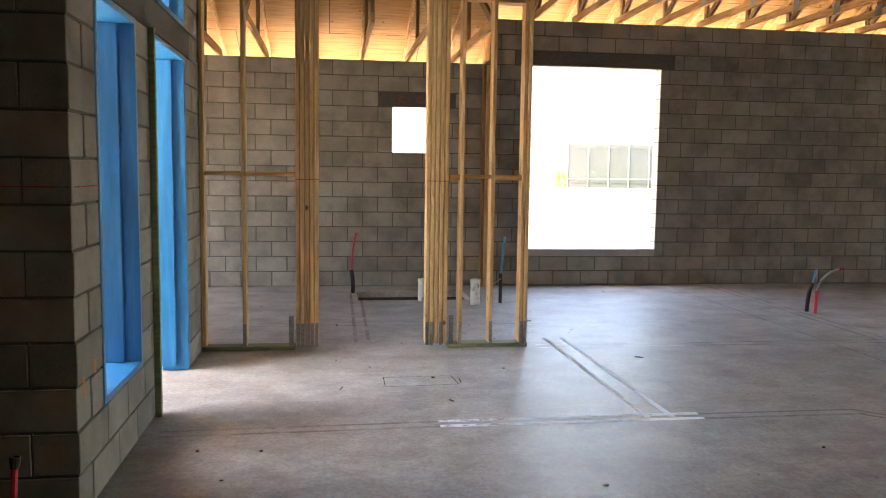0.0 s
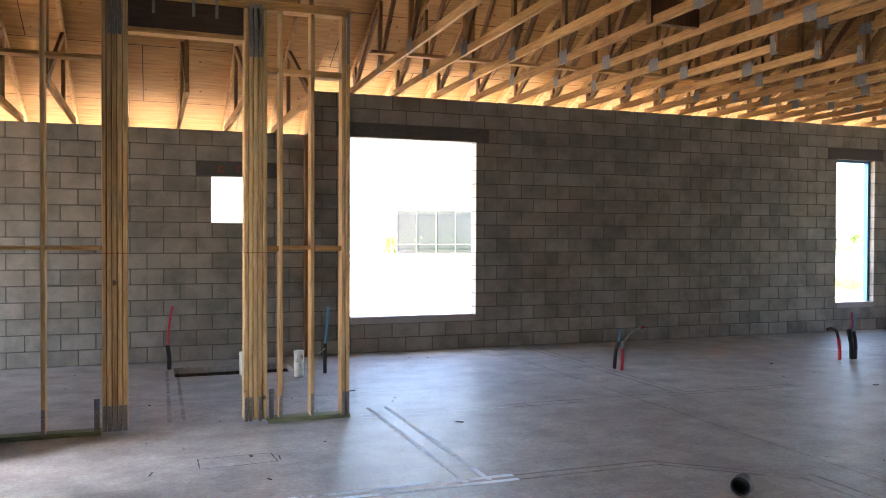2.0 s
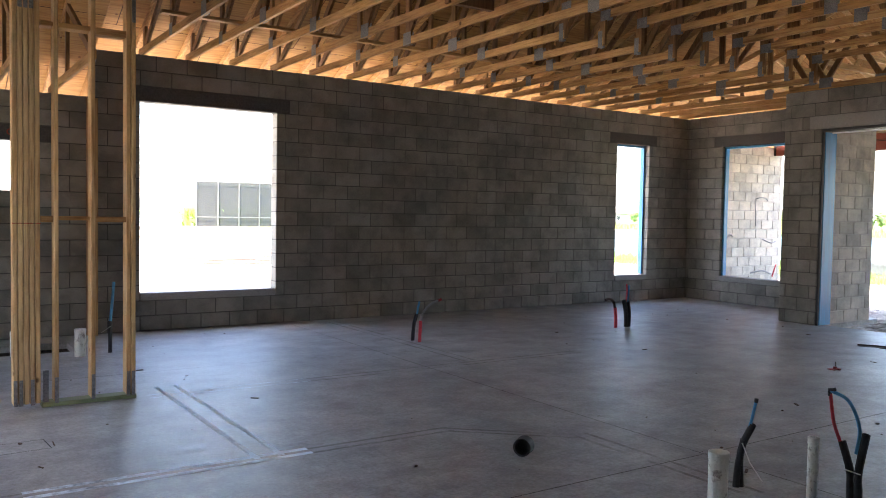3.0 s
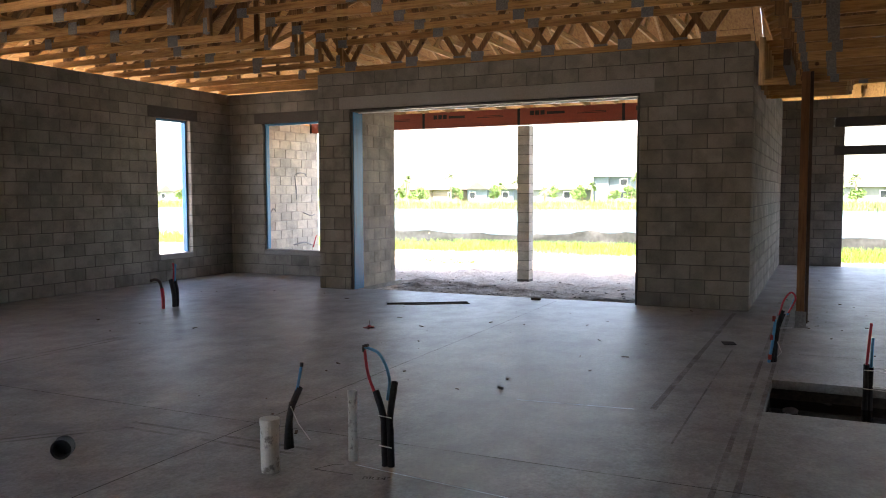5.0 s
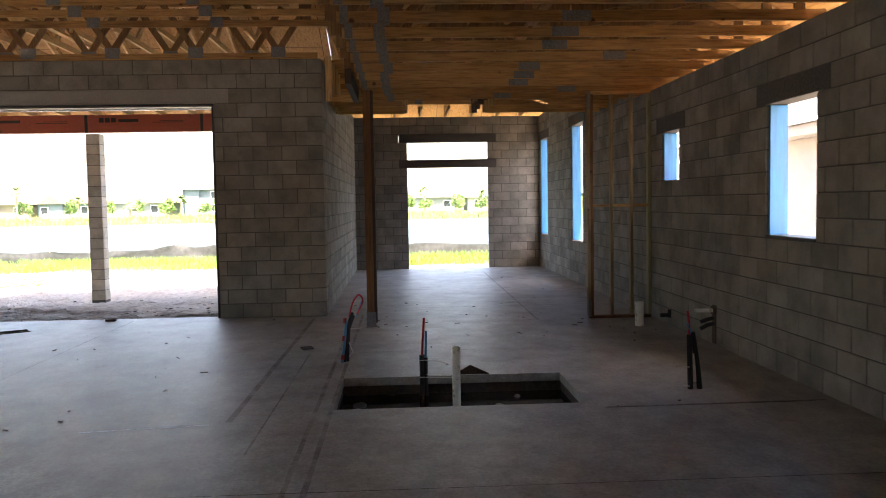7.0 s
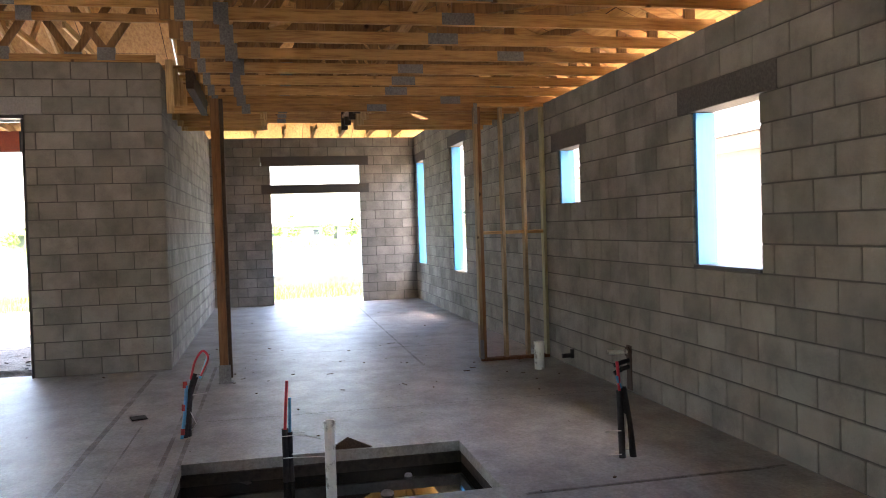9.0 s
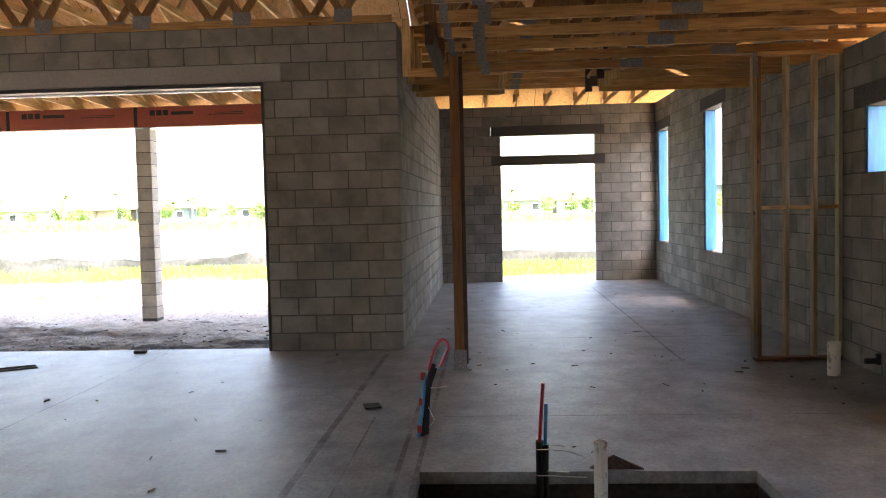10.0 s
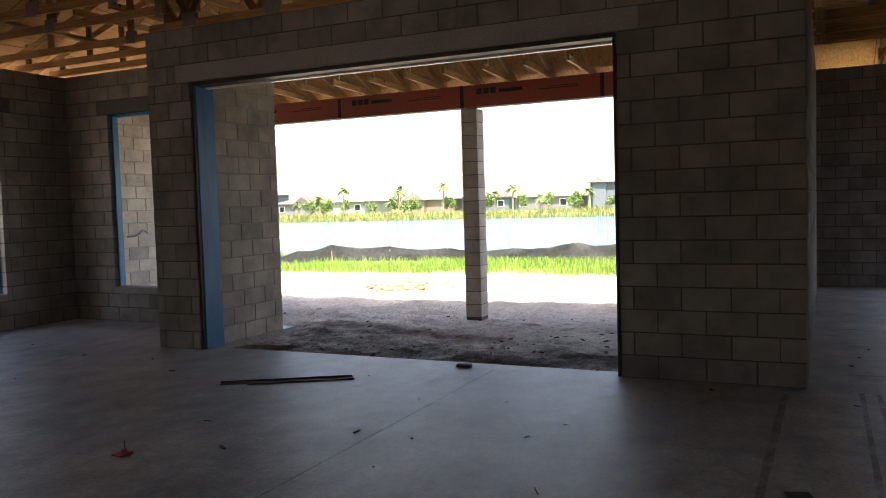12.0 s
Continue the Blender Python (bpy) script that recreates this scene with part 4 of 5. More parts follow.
for x in (-0.33, 1.09):
    g = Geo().box((x - 0.015, Y0 + 0.02, 0.04), (x + 0.028, Y0 + 0.024, 0.30)).box((x - 0.015, Y0 + 0.02, 0.04), (x + 0.028, Y0 + 0.11, 0.046))
    part("hold_down", g, m_steel, st, "galvanised hold-down bracket")
# cripple framing behind, on the north wall
cp = thing("wall_post", "built-up pine post against the block wall", "post")
for k in range(3):
    part("stud", Geo().box((2.06 + 0.041 * k, 11.00, 0.0), (2.098 + 0.041 * k, 11.13, 3.02), 0.003), m_stud if k else m_brown_post, cp)

# ---- south stud partition and post ----
sp = thing("stud_partition", "short pine stud wall standing against the block wall", "stud wall", kind="structure")
for i, y in enumerate((-2.72, -2.76, -3.03, -3.30, -3.54)):
    part("stud", Geo().box((11.03, y, 0.04), (11.12, y + 0.038, 3.0), 0.003), (m_old_stud, m_brown_post, m_old_stud, m_old_stud, m_green_stud)[i], sp)
part("bottom_plate", Geo().box((11.03, -3.54, 0.002), (11.12, -2.70, 0.038), 0.003), m_brown_post, sp)
part("top_plate", Geo().box((11.03, -3.54, 3.002), (11.12, -2.70, 3.040), 0.003), m_pine_y, sp)
for a, b in ((-2.99, -2.77), (-3.26, -3.035), (-3.50, -3.305)):
    part("blocking", Geo().box((11.032, a, 1.50), (11.118, b, 1.538), 0.003), m_pine_y, sp)
g = Geo().box((11.026, -2.725, 0.03), (11.029, -2.68, 0.26)).box((11.026, -2.725, 2.80), (11.029, -2.68, 3.04))
part("steel_strap", g, m_steel, sp, "galvanised nailed strap")

po = thing("timber_post", "brown timber post on a steel base under the girder", "post")
part("shaft", Geo().box((10.76, 0.185, 0.055), (10.85, 0.275, 3.045), 0.004), m_brown_post, po)
part("side_board", Geo().box((10.775, 0.145, 0.055), (10.865, 0.183, 3.045), 0.003), m_beam_dark, po, "dark side board")
g = Geo().box((10.745, 0.14, 0.0), (10.87, 0.29, 0.012)).box((10.752, 0.16, 0.012), (10.756, 0.285, 0.20)).box((10.854, 0.19, 0.012), (10.858, 0.285, 0.20))
g.tube([(10.75, 0.23, 0.07), (10.745, 0.23, 0.07)], 0.012, 8).tube([(10.75, 0.23, 0.15), (10.745, 0.23, 0.15)], 0.012, 8)
part("post_base", g, m_steel, po, "galvanised post base")

# ---- terrace column and beam ----
colm = thing("terrace_column", "slim concrete block column under the terrace beam", "column")
for k in range(-1, 15):
    part("brick", Geo().box((16.42 + 0.002 * (k % 2), 5.63, k * COURSE + 0.004), (16.70, 5.90 - 0.002 * (k % 3), (k + 1) * COURSE - 0.004), 0.006), m_block_lit, colm)
part("mortar", Geo().box((16.426, 5.636, -0.25), (16.694, 5.894, 3.05)), m_mortar, colm)
tb = thing("terrace_beam", "timber beam wrapped in red-brown sheathing panels", "beam")
seams = [1.11, 3.66, 5.87, 8.11, 10.40, 11.12]
for a, b in zip(seams, seams[1:]):
    part("panel", Geo().box((16.42, a + 0.03, 3.07), (16.445, b - 0.03, 3.41), 0.003), m_zip, tb)
    part("seam_tape", Geo().box((16.424, b - 0.033, 3.07), (16.448, b + 0.033, 3.41), 0.001), m_black, tb, "black seam tape")
    # the maker's mark, as plain bars
    w = b - a
    if w > 1.5:
        g = Geo()
        for k in range(3):
            g.box((16.4185, b - 0.34 - k * 0.115, 3.26), (16.4195, b - 0.25 - k * 0.115, 3.35))
        g.box((16.4185, b - 1.0, 3.265), (16.4195, b - 0.62, 3.32))
        g.box((16.4185, a + 0.35, 3.25), (16.4195, a + 0.95, 3.262)).box((16.4185, a + 0.35, 3.28), (16.4195, a + 0.8, 3.29))
        part("printed_bars", g, m_dark_scrap, tb, "dark printed bars")
part("core", Geo().box((16.45, 1.12, 3.075), (16.66, 11.12, 3.40), 0.004), m_beam_dark, tb)

# ---- stub-ups: pipes and tubes standing out of the slab ----
def pvc(name, x, y, h, r, label, z0=-0.02, lean=(0, 0), cap=False):
    p = thing(name, label, "pipe", at=(x, y, 0))
    part("tube", Geo().tube([(0, 0, z0), (lean[0] * 0.5, lean[1] * 0.5, h / 2), (lean[0], lean[1], h)], r, 20, hollow=not cap), m_pvc, p, smooth=False)
    ring = Geo().tube([(lean[0], lean[1], h - 0.035), (lean[0], lean[1], h + 0.004)], r * 1.07, 20, hollow=not cap)
    part("collar", ring, m_pvc, p)
    return p


def foam(parent, pts, r=0.021):
    part("foam_sleeve", Geo().tube(arc(pts, 6), r, 10, hollow=True), m_black, parent, "black foam sleeve")


def tube(parent, pts, mat, r=0.0095, label=""):
    part("water_tube", Geo().tube(arc(pts, 8), r, 8), mat, parent, label)


def tie(parent, pts):
    part("cable_tie", Geo().tube(pts, 0.0035, 6), m_white_tie, parent, "white cable tie")


pvc("drain_pipe", 4.00, 2.90, 0.31, 0.055, "wide white drain pipe stub with dirty smears", cap=True)
pvc("vent_pipe", 4.37, 2.56, 0.425, 0.028, "slim white pipe stub standing in the slab")
pvc("drain_pipe", 6.98, -0.62, 0.395, 0.034, "white pipe stub rising out of the floor trench", z0=-0.30)
pvc("drain_pipe", 10.34, -3.17, 0.30, 0.055, "white pipe stub beside the stud wall", cap=True)
pvc("drain_pipe", 1.73, 9.54, 0.30, 0.058, "white drain pipe stub in the entry room", cap=True)
pvc("drain_pipe", 1.12, 9.84, 0.27, 0.045, "white drain pipe stub beside the floor pit")

w = thing("water_line_stub", "blue water tube in a black foam sleeve", "water line", at=(4.38, 3.06, 0))
foam(w, [(0, 0, -0.02), (0.0, -0.015, 0.15), (0.01, -0.04, 0.30)])
foam(w, [(0.03, -0.01, -0.02), (0.01, -0.02, 0.22), (0.03, -0.085, 0.40)])
tube(w, [(0.012, -0.045, 0.28), (0.02, -0.08, 0.42), (0.03, -0.10, 0.54)], m_blue_tube, label="blue tube")
part("tube_cap", Geo().tube([(0.03, -0.10, 0.535), (0.032, -0.103, 0.56)], 0.012, 8), m_dark_strip, w)
tie(w, [(0, -0.03, 0.29), (-0.08, -0.15, 0.20), (-0.13, -0.27, 0.13)])

w = thing("water_line_stub", "looped red and blue tubes in black foam sleeves", "water line", at=(4.36, 2.31, 0))
foam(w, [(0, 0.018, -0.02), (0, 0.025, 0.20), (0, 0.03, 0.30), (0.0, 0.08, 0.45)])
foam(w, [(0, -0.022, -0.02), (0, -0.018, 0.20), (0, -0.015, 0.30), (0.0, -0.05, 0.515)])
tube(w, [(0, 0.08, 0.42), (0, 0.13, 0.54), (0, 0.155, 0.69)], m_red, label="red tube")
tube(w, [(0, 0.0, 0.40), (0, -0.012, 0.54), (0, 0.05, 0.67), (0, 0.155, 0.71)], m_blue_tube, label="blue tube")
part("elbow", Geo().tube([(0, 0.158, 0.68), (0, 0.160, 0.712), (0, 0.13, 0.718)], 0.012, 8), m_dark_strip, w)
for z in (0.13, 0.31):
    tie(w, [(-0.03, 0.045, z), (-0.035, -0.045, z - 0.004)])

w = thing("water_line_stub", "red and blue looped tubes taped to a foam sleeve", "water line", at=(8.50, 0.42, 0))
foam(w, [(0, 0, -0.02), (0.01, -0.03, 0.25), (0.02, -0.09, 0.50)])
foam(w, [(0.03, -0.03, -0.02), (0.02, -0.05, 0.30), (0.03, -0.10, 0.47)], 0.018)
tube(w, [(-0.03, 0.02, 0.0), (-0.03, -0.01, 0.2), (-0.03, -0.03, 0.42)], m_blue_tube, 0.014, "blue tube")
tube(w, [(0.01, -0.06, 0.46), (0.0, -0.10, 0.60), (0.0, -0.16, 0.68), (0.0, -0.20, 0.62), (0.02, -0.14, 0.48)], m_red, label="red tube")
tube(w, [(0.025, -0.13, 0.46), (0.02, -0.17, 0.56), (0.01, -0.20, 0.64)], m_blue_tube, label="blue tube")
for z in (0.03, 0.22, 0.40):
    part("red_tape", Geo().tube([(-0.03, 0.015 - z * 0.08, z), (-0.03, 0.012 - z * 0.08, z + 0.05)], 0.017, 8), m_red_cap, w)
tie(w, [(0.01, -0.03, 0.33), (0.02, -0.18, 0.34)])
tie(w, [(0.01, -0.05, 0.2), (0.02, -0.09, 0.1), (0.02, -0.05, 0.05)])

w = thing("water_line_stub", "red and blue tubes rising from the floor trench", "water line", at=(7.60, -0.36, 0))
foam(w, [(0.06, 0.02, -0.30), (0.02, 0.01, -0.05), (0, 0.01, 0.22)], 0.024)
foam(w, [(0.05, -0.03, -0.28), (0.02, -0.02, 0.0), (0, -0.02, 0.20)], 0.022)
tube(w, [(0, 0.012, 0.18), (0, 0.0, 0.36), (0, -0.015, 0.56)], m_red, 0.011, "red tube")
tie(w, [(-0.026, 0.03, 0.175), (-0.024, -0.045, 0.175), (-0.02, -0.14, 0.165), (-0.02, -0.24, 0.135)])
tie(w, [(-0.02, 0.03, 0.02), (-0.02, -0.05, 0.018), (-0.02, -0.15, 0.012), (-0.02, -0.26, 0.008)])
tube(w, [(0, -0.022, 0.16), (0, -0.026, 0.30), (0, -0.03, 0.44)], m_blue_tube, 0.011, "blue tube")
tie(w, [(0, 0.0, 0.20), (0.01, -0.13, 0.185)])
tie(w, [(0, 0.0, 0.04), (0.01, -0.16, 0.03)])

w = thing("water_line_stub", "tubes bent in black foam sleeves near the wall", "water line", at=(6.92, -2.62, 0))
foam(w, [(0, 0.035, -0.02), (0, 0.04, 0.20), (0, 0.045, 0.46)], 0.023)
foam(w, [(0, -0.045, -0.02), (0, -0.02, 0.22), (0, 0.02, 0.48)], 0.023)
tube(w, [(0, 0.045, 0.44), (0, 0.05, 0.56), (0, 0.06, 0.66)], m_red, 0.011, "red tube")
tube(w, [(0, 0.03, 0.46), (0, 0.05, 0.52), (0, 0.062, 0.56)], m_blue_tube, 0.011, "blue tube")
part("label_tape", Geo().tube([(0, 0.0, 0.06), (0, 0.008, 0.30)], 0.014, 8), m_white_tie, w)
tie(w, [(-0.02, 0.05, 0.03), (-0.03, 0.15, 0.035)])
tie(w, [(-0.02, 0.05, 0.19), (-0.03, 0.17, 0.20)])

w = thing("water_line_stub", "blue and grey tubes curving out of the slab", "water line", at=(5.57, 8.83, 0))
foam(w, [(0, 0, -0.02), (0.01, -0.01, 0.2), (0.05, -0.01, 0.34)], 0.024)
tube(w, [(0.05, -0.01, 0.30), (0.07, -0.01, 0.42), (0.09, -0.01, 0.50)], m_blue_tube, 0.013, "blue tube")
tube(w, [(0.03, -0.14, 0.24), (0.06, -0.14, 0.36), (0.17, -0.14, 0.47), (0.30, -0.14, 0.52)], m_hose, 0.014, "grey tube")
part("red_sleeve", Geo().tube(arc([(0.02, -0.14, -0.02), (0.025, -0.14, 0.12), (0.03, -0.14, 0.27)], 4), 0.022, 10), m_red, w)
part("end_cap", Geo().tube([(0.29, -0.14, 0.515), (0.34, -0.14, 0.53)], 0.018, 8), m_red_cap, w)

w = thing("water_line_stub", "thick black sleeves with red and blue tubes", "water line", at=(9.06, 8.50, 0))
foam(w, [(0.04, 0, -0.02), (0.03, 0, 0.2), (-0.02, 0, 0.40)], 0.034)
foam(w, [(0.08, 0.0, -0.02), (0.09, 0, 0.2), (0.05, 0, 0.38)], 0.034)
tube(w, [(0.02, 0, 0.36), (0.04, 0, 0.50), (0.03, 0, 0.64)], m_red, 0.012, "red tube")
tube(w, [(0.06, 0, 0.36), (0.07, 0, 0.50), (0.08, 0, 0.62)], m_blue_tube, 0.012, "blue tube")
part("red_sleeve", Geo().tube(arc([(-0.18, 0, -0.02), (-0.18, 0, 0.15), (-0.20, 0, 0.30)], 4), 0.025, 10), m_red, w)
tube(w, [(-0.20, 0, 0.28), (-0.24, 0, 0.39), (-0.32, 0, 0.43), (-0.40, 0, 0.42)], m_rust, 0.02, "dark bent tube")

w = thing("water_line_stub", "red tube in a black sleeve by the entry wall", "water line", at=(0.30, 10.52, 0))
foam(w, [(0, 0, -0.02), (0, 0, 0.15), (-0.02, 0, 0.30)], 0.026)
tube(w, [(-0.02, 0, 0.28), (0.0, 0, 0.55), (0.04, 0, 0.78)], m_red, 0.013, "red tube")
w = thing("water_line_stub", "blue tube in a black sleeve in the entry room", "water line", at=(2.06, 9.64, 0))
foam(w, [(0, 0, -0.02), (0, 0, 0.2), (0.0, 0, 0.36)], 0.022)
tube(w, [(0, 0, 0.34), (0.02, 0, 0.55), (0.04, 0, 0.80)], m_blue_tube, 0.016, "blue tube")
tie(w, [(0, -0.02, 0.30), (-0.10, -0.05, 0.24)])
w = thing("water_line_stub", "red tube stub close to the corner of the block wall", "water line", at=(-1.31, 3.60, 0))
tube(w, [(0.0, 0, -0.02), (0.01, 0, 0.2), (0.02, 0, 0.36)], m_red, 0.014, "red tube")
part("end_cap", Geo().tube([(0.02, 0, 0.35), (0.022, 0, 0.375)], 0.022, 10, hollow=True), m_rust, w)

# pipes out of the south wall
w = thing("wall_pipe", "white pipe and black sleeves sticking out of the block wall", "pipe", at=(8.86, SY, 0))
part("white_stub", Geo().tube([(0, -0.02, 0.38), (0.0, 0.22, 0.385)], 0.021, 12, hollow=True), m_pvc, w)
part("flange", Geo().tube([(0, 0.0, 0.38), (0, 0.03, 0.38)], 0.05, 12), m_rust, w)
for z0, z1 in ((0.285, 0.26), (0.225, 0.185)):
    part("foam_sleeve", Geo().tube([(0, -0.02, z0 + 0.02), (0.0, 0.08, z0), (0, 0.16, z1)], 0.022, 10), m_black, w, "black foam sleeve")
part("patch", Geo().box((-0.05, 0.001, 0.02), (0.05, 0.012, 0.44), 0.004), m_rust, w, "dark mortar patch")
w = thing("wall_pipe", "short black pipe sleeve low on the block wall", "pipe", at=(10.31, SY, 0))
part("foam_sleeve", Geo().tube([(0, -0.02, 0.13), (0, 0.13, 0.13)], 0.025, 10), m_black, w)
part("elbow", Geo().tube([(0, 0.01, 0.10), (0, 0.01, 0.20)], 0.026, 10), m_dark_strip, w)
# wires on the terrace wall
w = thing("wall_conduit", "loose grey conduits hanging from the terrace wall", "cable", at=(14.6, NY, 0))
tube(w, [(0.0, 0.01, 1.20), (0.15, -0.06, 1.22), (0.3, -0.05, 1.30), (0.42, -0.02, 1.26)], m_hose, 0.014)
tube(w, [(1.2, 0.01, 2.08), (1.3, -0.06, 2.12), (1.5, -0.05, 2.11), (1.6, -0.03, 2.06)], m_hose, 0.012)
tube(w, [(1.2, 0.01, 2.1), (1.18, -0.03, 1.8), (1.2, -0.03, 1.5)], m_hose, 0.010)
tube(w, [(1.5, 0.01, 1.2), (1.7, -0.08, 1.12), (1.9, -0.06, 1.15)], m_hose, 0.014)
tube(w, [(1.9, 0.0, 0.35), (1.92, -0.05, 0.55), (1.98, -0.04, 0.62)], m_red, 0.014)
tube(w, [(1.1, 0.0, 0.45), (1.4, -0.1, 0.50), (1.75, -0.06, 0.42)], m_hose, 0.016)

# ---- loose things on the slab ----
def ring_thing():
    t = thing("black_pipe_coupling", "short black pipe coupling lying on the slab", "coupling", at=(3.66, 4.22, 0.062))
    g = Geo()
    n, R, r, L = 24, 0.062, 0.05, 0.09
    for rr, xx in ((R, -L / 2), (R, L / 2), (r, L / 2), (r, -L / 2)):
        for j in range(n):
            a = 2 * math.pi * j / n
            g.v.append((xx, rr * math.cos(a), rr * math.sin(a)))
    for k in range(4):
        for j in range(n):
            a, b = k * n + j, k * n + (j + 1) % n
            c, d = ((k + 1) % 4) * n + (j + 1) % n, ((k + 1) % 4) * n + j
            g.f.append([a, b, c, d])
    part("shell", g, m_black, t)
    part("band", Geo().tube([(0.03, 0, 0), (0.045, 0, 0)], 0.064, 24), m_dark_strip, t)
    t.rotation_euler = (0, 0, radians(35))


ring_thing()
st_ = thing("steel_angle", "rusty steel angle bar lying near the terrace opening", "steel bar", at=(10.86, 5.27, 0))
a = math.atan2(4.76 - 5.78, 11.17 - 10.55)
part("flange", Geo().box((-0.60, -0.035, 0.0), (0.60, 0.035, 0.006), 0.001), m_rust, st_)
part("leg", Geo().box((-0.60, 0.029, 0.006), (0.60, 0.035, 0.022), 0.001), m_rust, st_)
part("second_bar", Geo().box((-0.35, -0.085, 0.0), (0.62, -0.05, 0.012), 0.002), m_rust, st_)
st_.rotation_euler = (0, 0, a)
rb = thing("red_stub", "broken red plastic cap on the slab", "debris", at=(8.66, 4.97, 0))
part("cap", Geo().tube([(0, 0, 0), (0, 0, 0.05)], 0.035, 10, r_end=0.025), m_red_cap, rb)
part("flap", Geo().box((-0.10, -0.05, 0.0), (0.05, 0.08, 0.012), 0.003).box((-0.02, -0.09, 0.0), (0.03, 0.0, 0.03), 0.004), m_red_cap, rb)
rb.scale = (0.65, 0.65, 0.65)
part("spike", Geo().tube([(0.01, 0, 0.04), (0.015, 0.004, 0.13)], 0.006, 6), m_rust, rb)
bp = thing("black_shim", "flat square of black sheet lying on the slab", "scrap", at=(9.33, 0.89, 0))
part("sheet", Geo().box((-0.075, -0.065, 0.0), (0.075, 0.065, 0.012), 0.003), m_dark_scrap, bp)
bp.rotation_euler = (0, 0, 0.3)
ws = thing("wood_offcut", "small brown timber offcut at the slab edge", "scrap", at=(11.93, 3.95, 0))
part("block", Geo().box((-0.03, -0.07, 0.0), (0.03, 0.07, 0.03), 0.004), m_wood_scrap, ws)
sh = thing("broken_shard", "brown pointed shard at the trench edge", "scrap", at=(7.74, -0.82, 0))
part("piece", Geo().convex([(0, -0.16, 0), (0.02, 0.16, 0), (0, 0.02, 0.09), (0.04, -0.16, 0), (0.05, 0.16, 0), (0.04, 0.02, 0.08)], [[0, 1, 2], [3, 4, 5], [0, 1, 4, 3], [1, 2, 5, 4], [0, 2, 5, 3]]), m_wood_scrap, sh)
rk = random.Random(12)
rocks = [(6.85, 0.10), (6.95, -0.10), (7.3, 0.2), (6.8, -0.3), (7.5, -1.2), (7.15, -1.0), (6.75, -1.3), (7.05, 0.22)]
for x, y in rocks:
    r = rk.uniform(0.03, 0.075)
    g = Geo()
    n = 10
    for k in range(6):
        th = math.pi * k / 5
        for j in range(n):
            ph = 2 * math.pi * j / n
            d = r * (1 + 0.35 * noise.noise((math.cos(ph) * 2 + x * 9, math.sin(ph) * 2 + y * 9, th)))
            g.v.append((d * math.sin(th) * math.cos(ph), d * math.sin(th) * math.sin(ph), 0.6 * d * math.cos(th)))
    for k in range(5):
        for j in range(n):
            g.f.append([k * n + j, (k + 1) * n + j, (k + 1) * n + (j + 1) % n, k * n + (j + 1) % n])
    rr = tagged(new("rubble_lump", g.mesh("rubble_lump", m_sill, True)), "wet lump of concrete rubble in the trench", "rubble", group="trench rubble")
    rr.location = (x, y, -0.16)
# scattered crumbs
g = Geo()
rk = random.Random(5)
for k in range(330):
    x, y = rk.uniform(-0.8, 19.5), rk.uniform(-3.3, 10.8)
    if (y > 1 and x > 11.8) or (TRENCH[0] - 0.1 < x < TRENCH[1] + 0.1 and TRENCH[2] - 0.1 < y < TRENCH[3] + 0.1) or (PIT[0] - 0.1 < x < PIT[1] + 0.1 and y > 9.7):
        continue
    if k % 3 == 0 and x > 3:
        x, y = 11.0 + rk.gauss(0, 1.2), rk.uniform(-3, 0.6)
        if x < 7.9:
            continue
    s = rk.choice((0.003, 0.004, 0.006, 0.009))
    l = s * rk.choice((1, 1.5, 2, 4))
    g.box((-l, -s, 0), (l, s, s * 0.9), 0.001, pose(x, y, 0, 0, 0, rk.uniform(0, 180)))
tagged(new("floor_crumbs", g.mesh("floor_crumbs", m_wood_scrap)), "scattered crumbs and splinters on the slab", "debris", kind="stuff")
rk = random.Random(9)
for x, y, l in ((1.0, 6.05, 0.10), (0.1, 5.9, 0.08), (8.95, 2.2, 0.10), (9.9, 2.6, 0.06), (8.0, 2.15, 0.06), (9.5, 5.0, 0.07), (7.4, 1.9, 0.06), (10.0, -1.6, 0.10), (13.0, -1.9, 0.12), (10.9, -0.9, 0.08)):
    g = Geo().beam((-l / 2, 0, 0.004), (l / 2, 0.01, 0.006), 0.009, 0.006)
    sp_ = tagged(new("wood_splinter", g.mesh("wood_splinter", m_wood_scrap)), "thin brown wood splinter on the slab", "debris", group="splinters")
    sp_.matrix_basis = pose(x, y, 0, 0, 0, rk.uniform(0, 180))

# ---- lines on the slab ----
def line(name, p, q, w, mat, z=0.0012):
    p, q = Vector((*p, z)), Vector((*q, z))
    d = (q - p).normalized()
    s = Vector((-d.y, d.x, 0)) * w / 2
    g, n = Geo(), max(1, int((q - p).length / 0.25))
    for k in range(n):
        a, b = p.lerp(q, k / n), p.lerp(q, (k + 1) / n)
        j1, j2 = [s * (1 + 0.25 * noise.noise(t * 7)) for t in (a, b)]
        g.quad(a - j1, b - j2, b + j2, a + j1)
    return part(name, g, mat, floor)


for x in (2.05, 2.22):
    line("chalk_line", (x, 7.55), (x + 0.03, 5.03), 0.042, m_chalk, 0.0018)
for y in (4.98, 5.08):
    line("chalk_line", (0.7, y), (2.45, y + 0.01), 0.05, m_chalk, 0.0018)
    line("layout_line", (-1.0, y - 0.05), (1.0, y), 0.03, m_dark_line)
    line("layout_line", (2.3, y), (3.6, y), 0.03, m_dark_line)
    line("layout_line", (3.55, y), (4.32, y - 0.66), 0.03, m_dark_line)
line("layout_line", (4.30, 4.42), (4.31, 2.9), 0.035, m_dark_line)
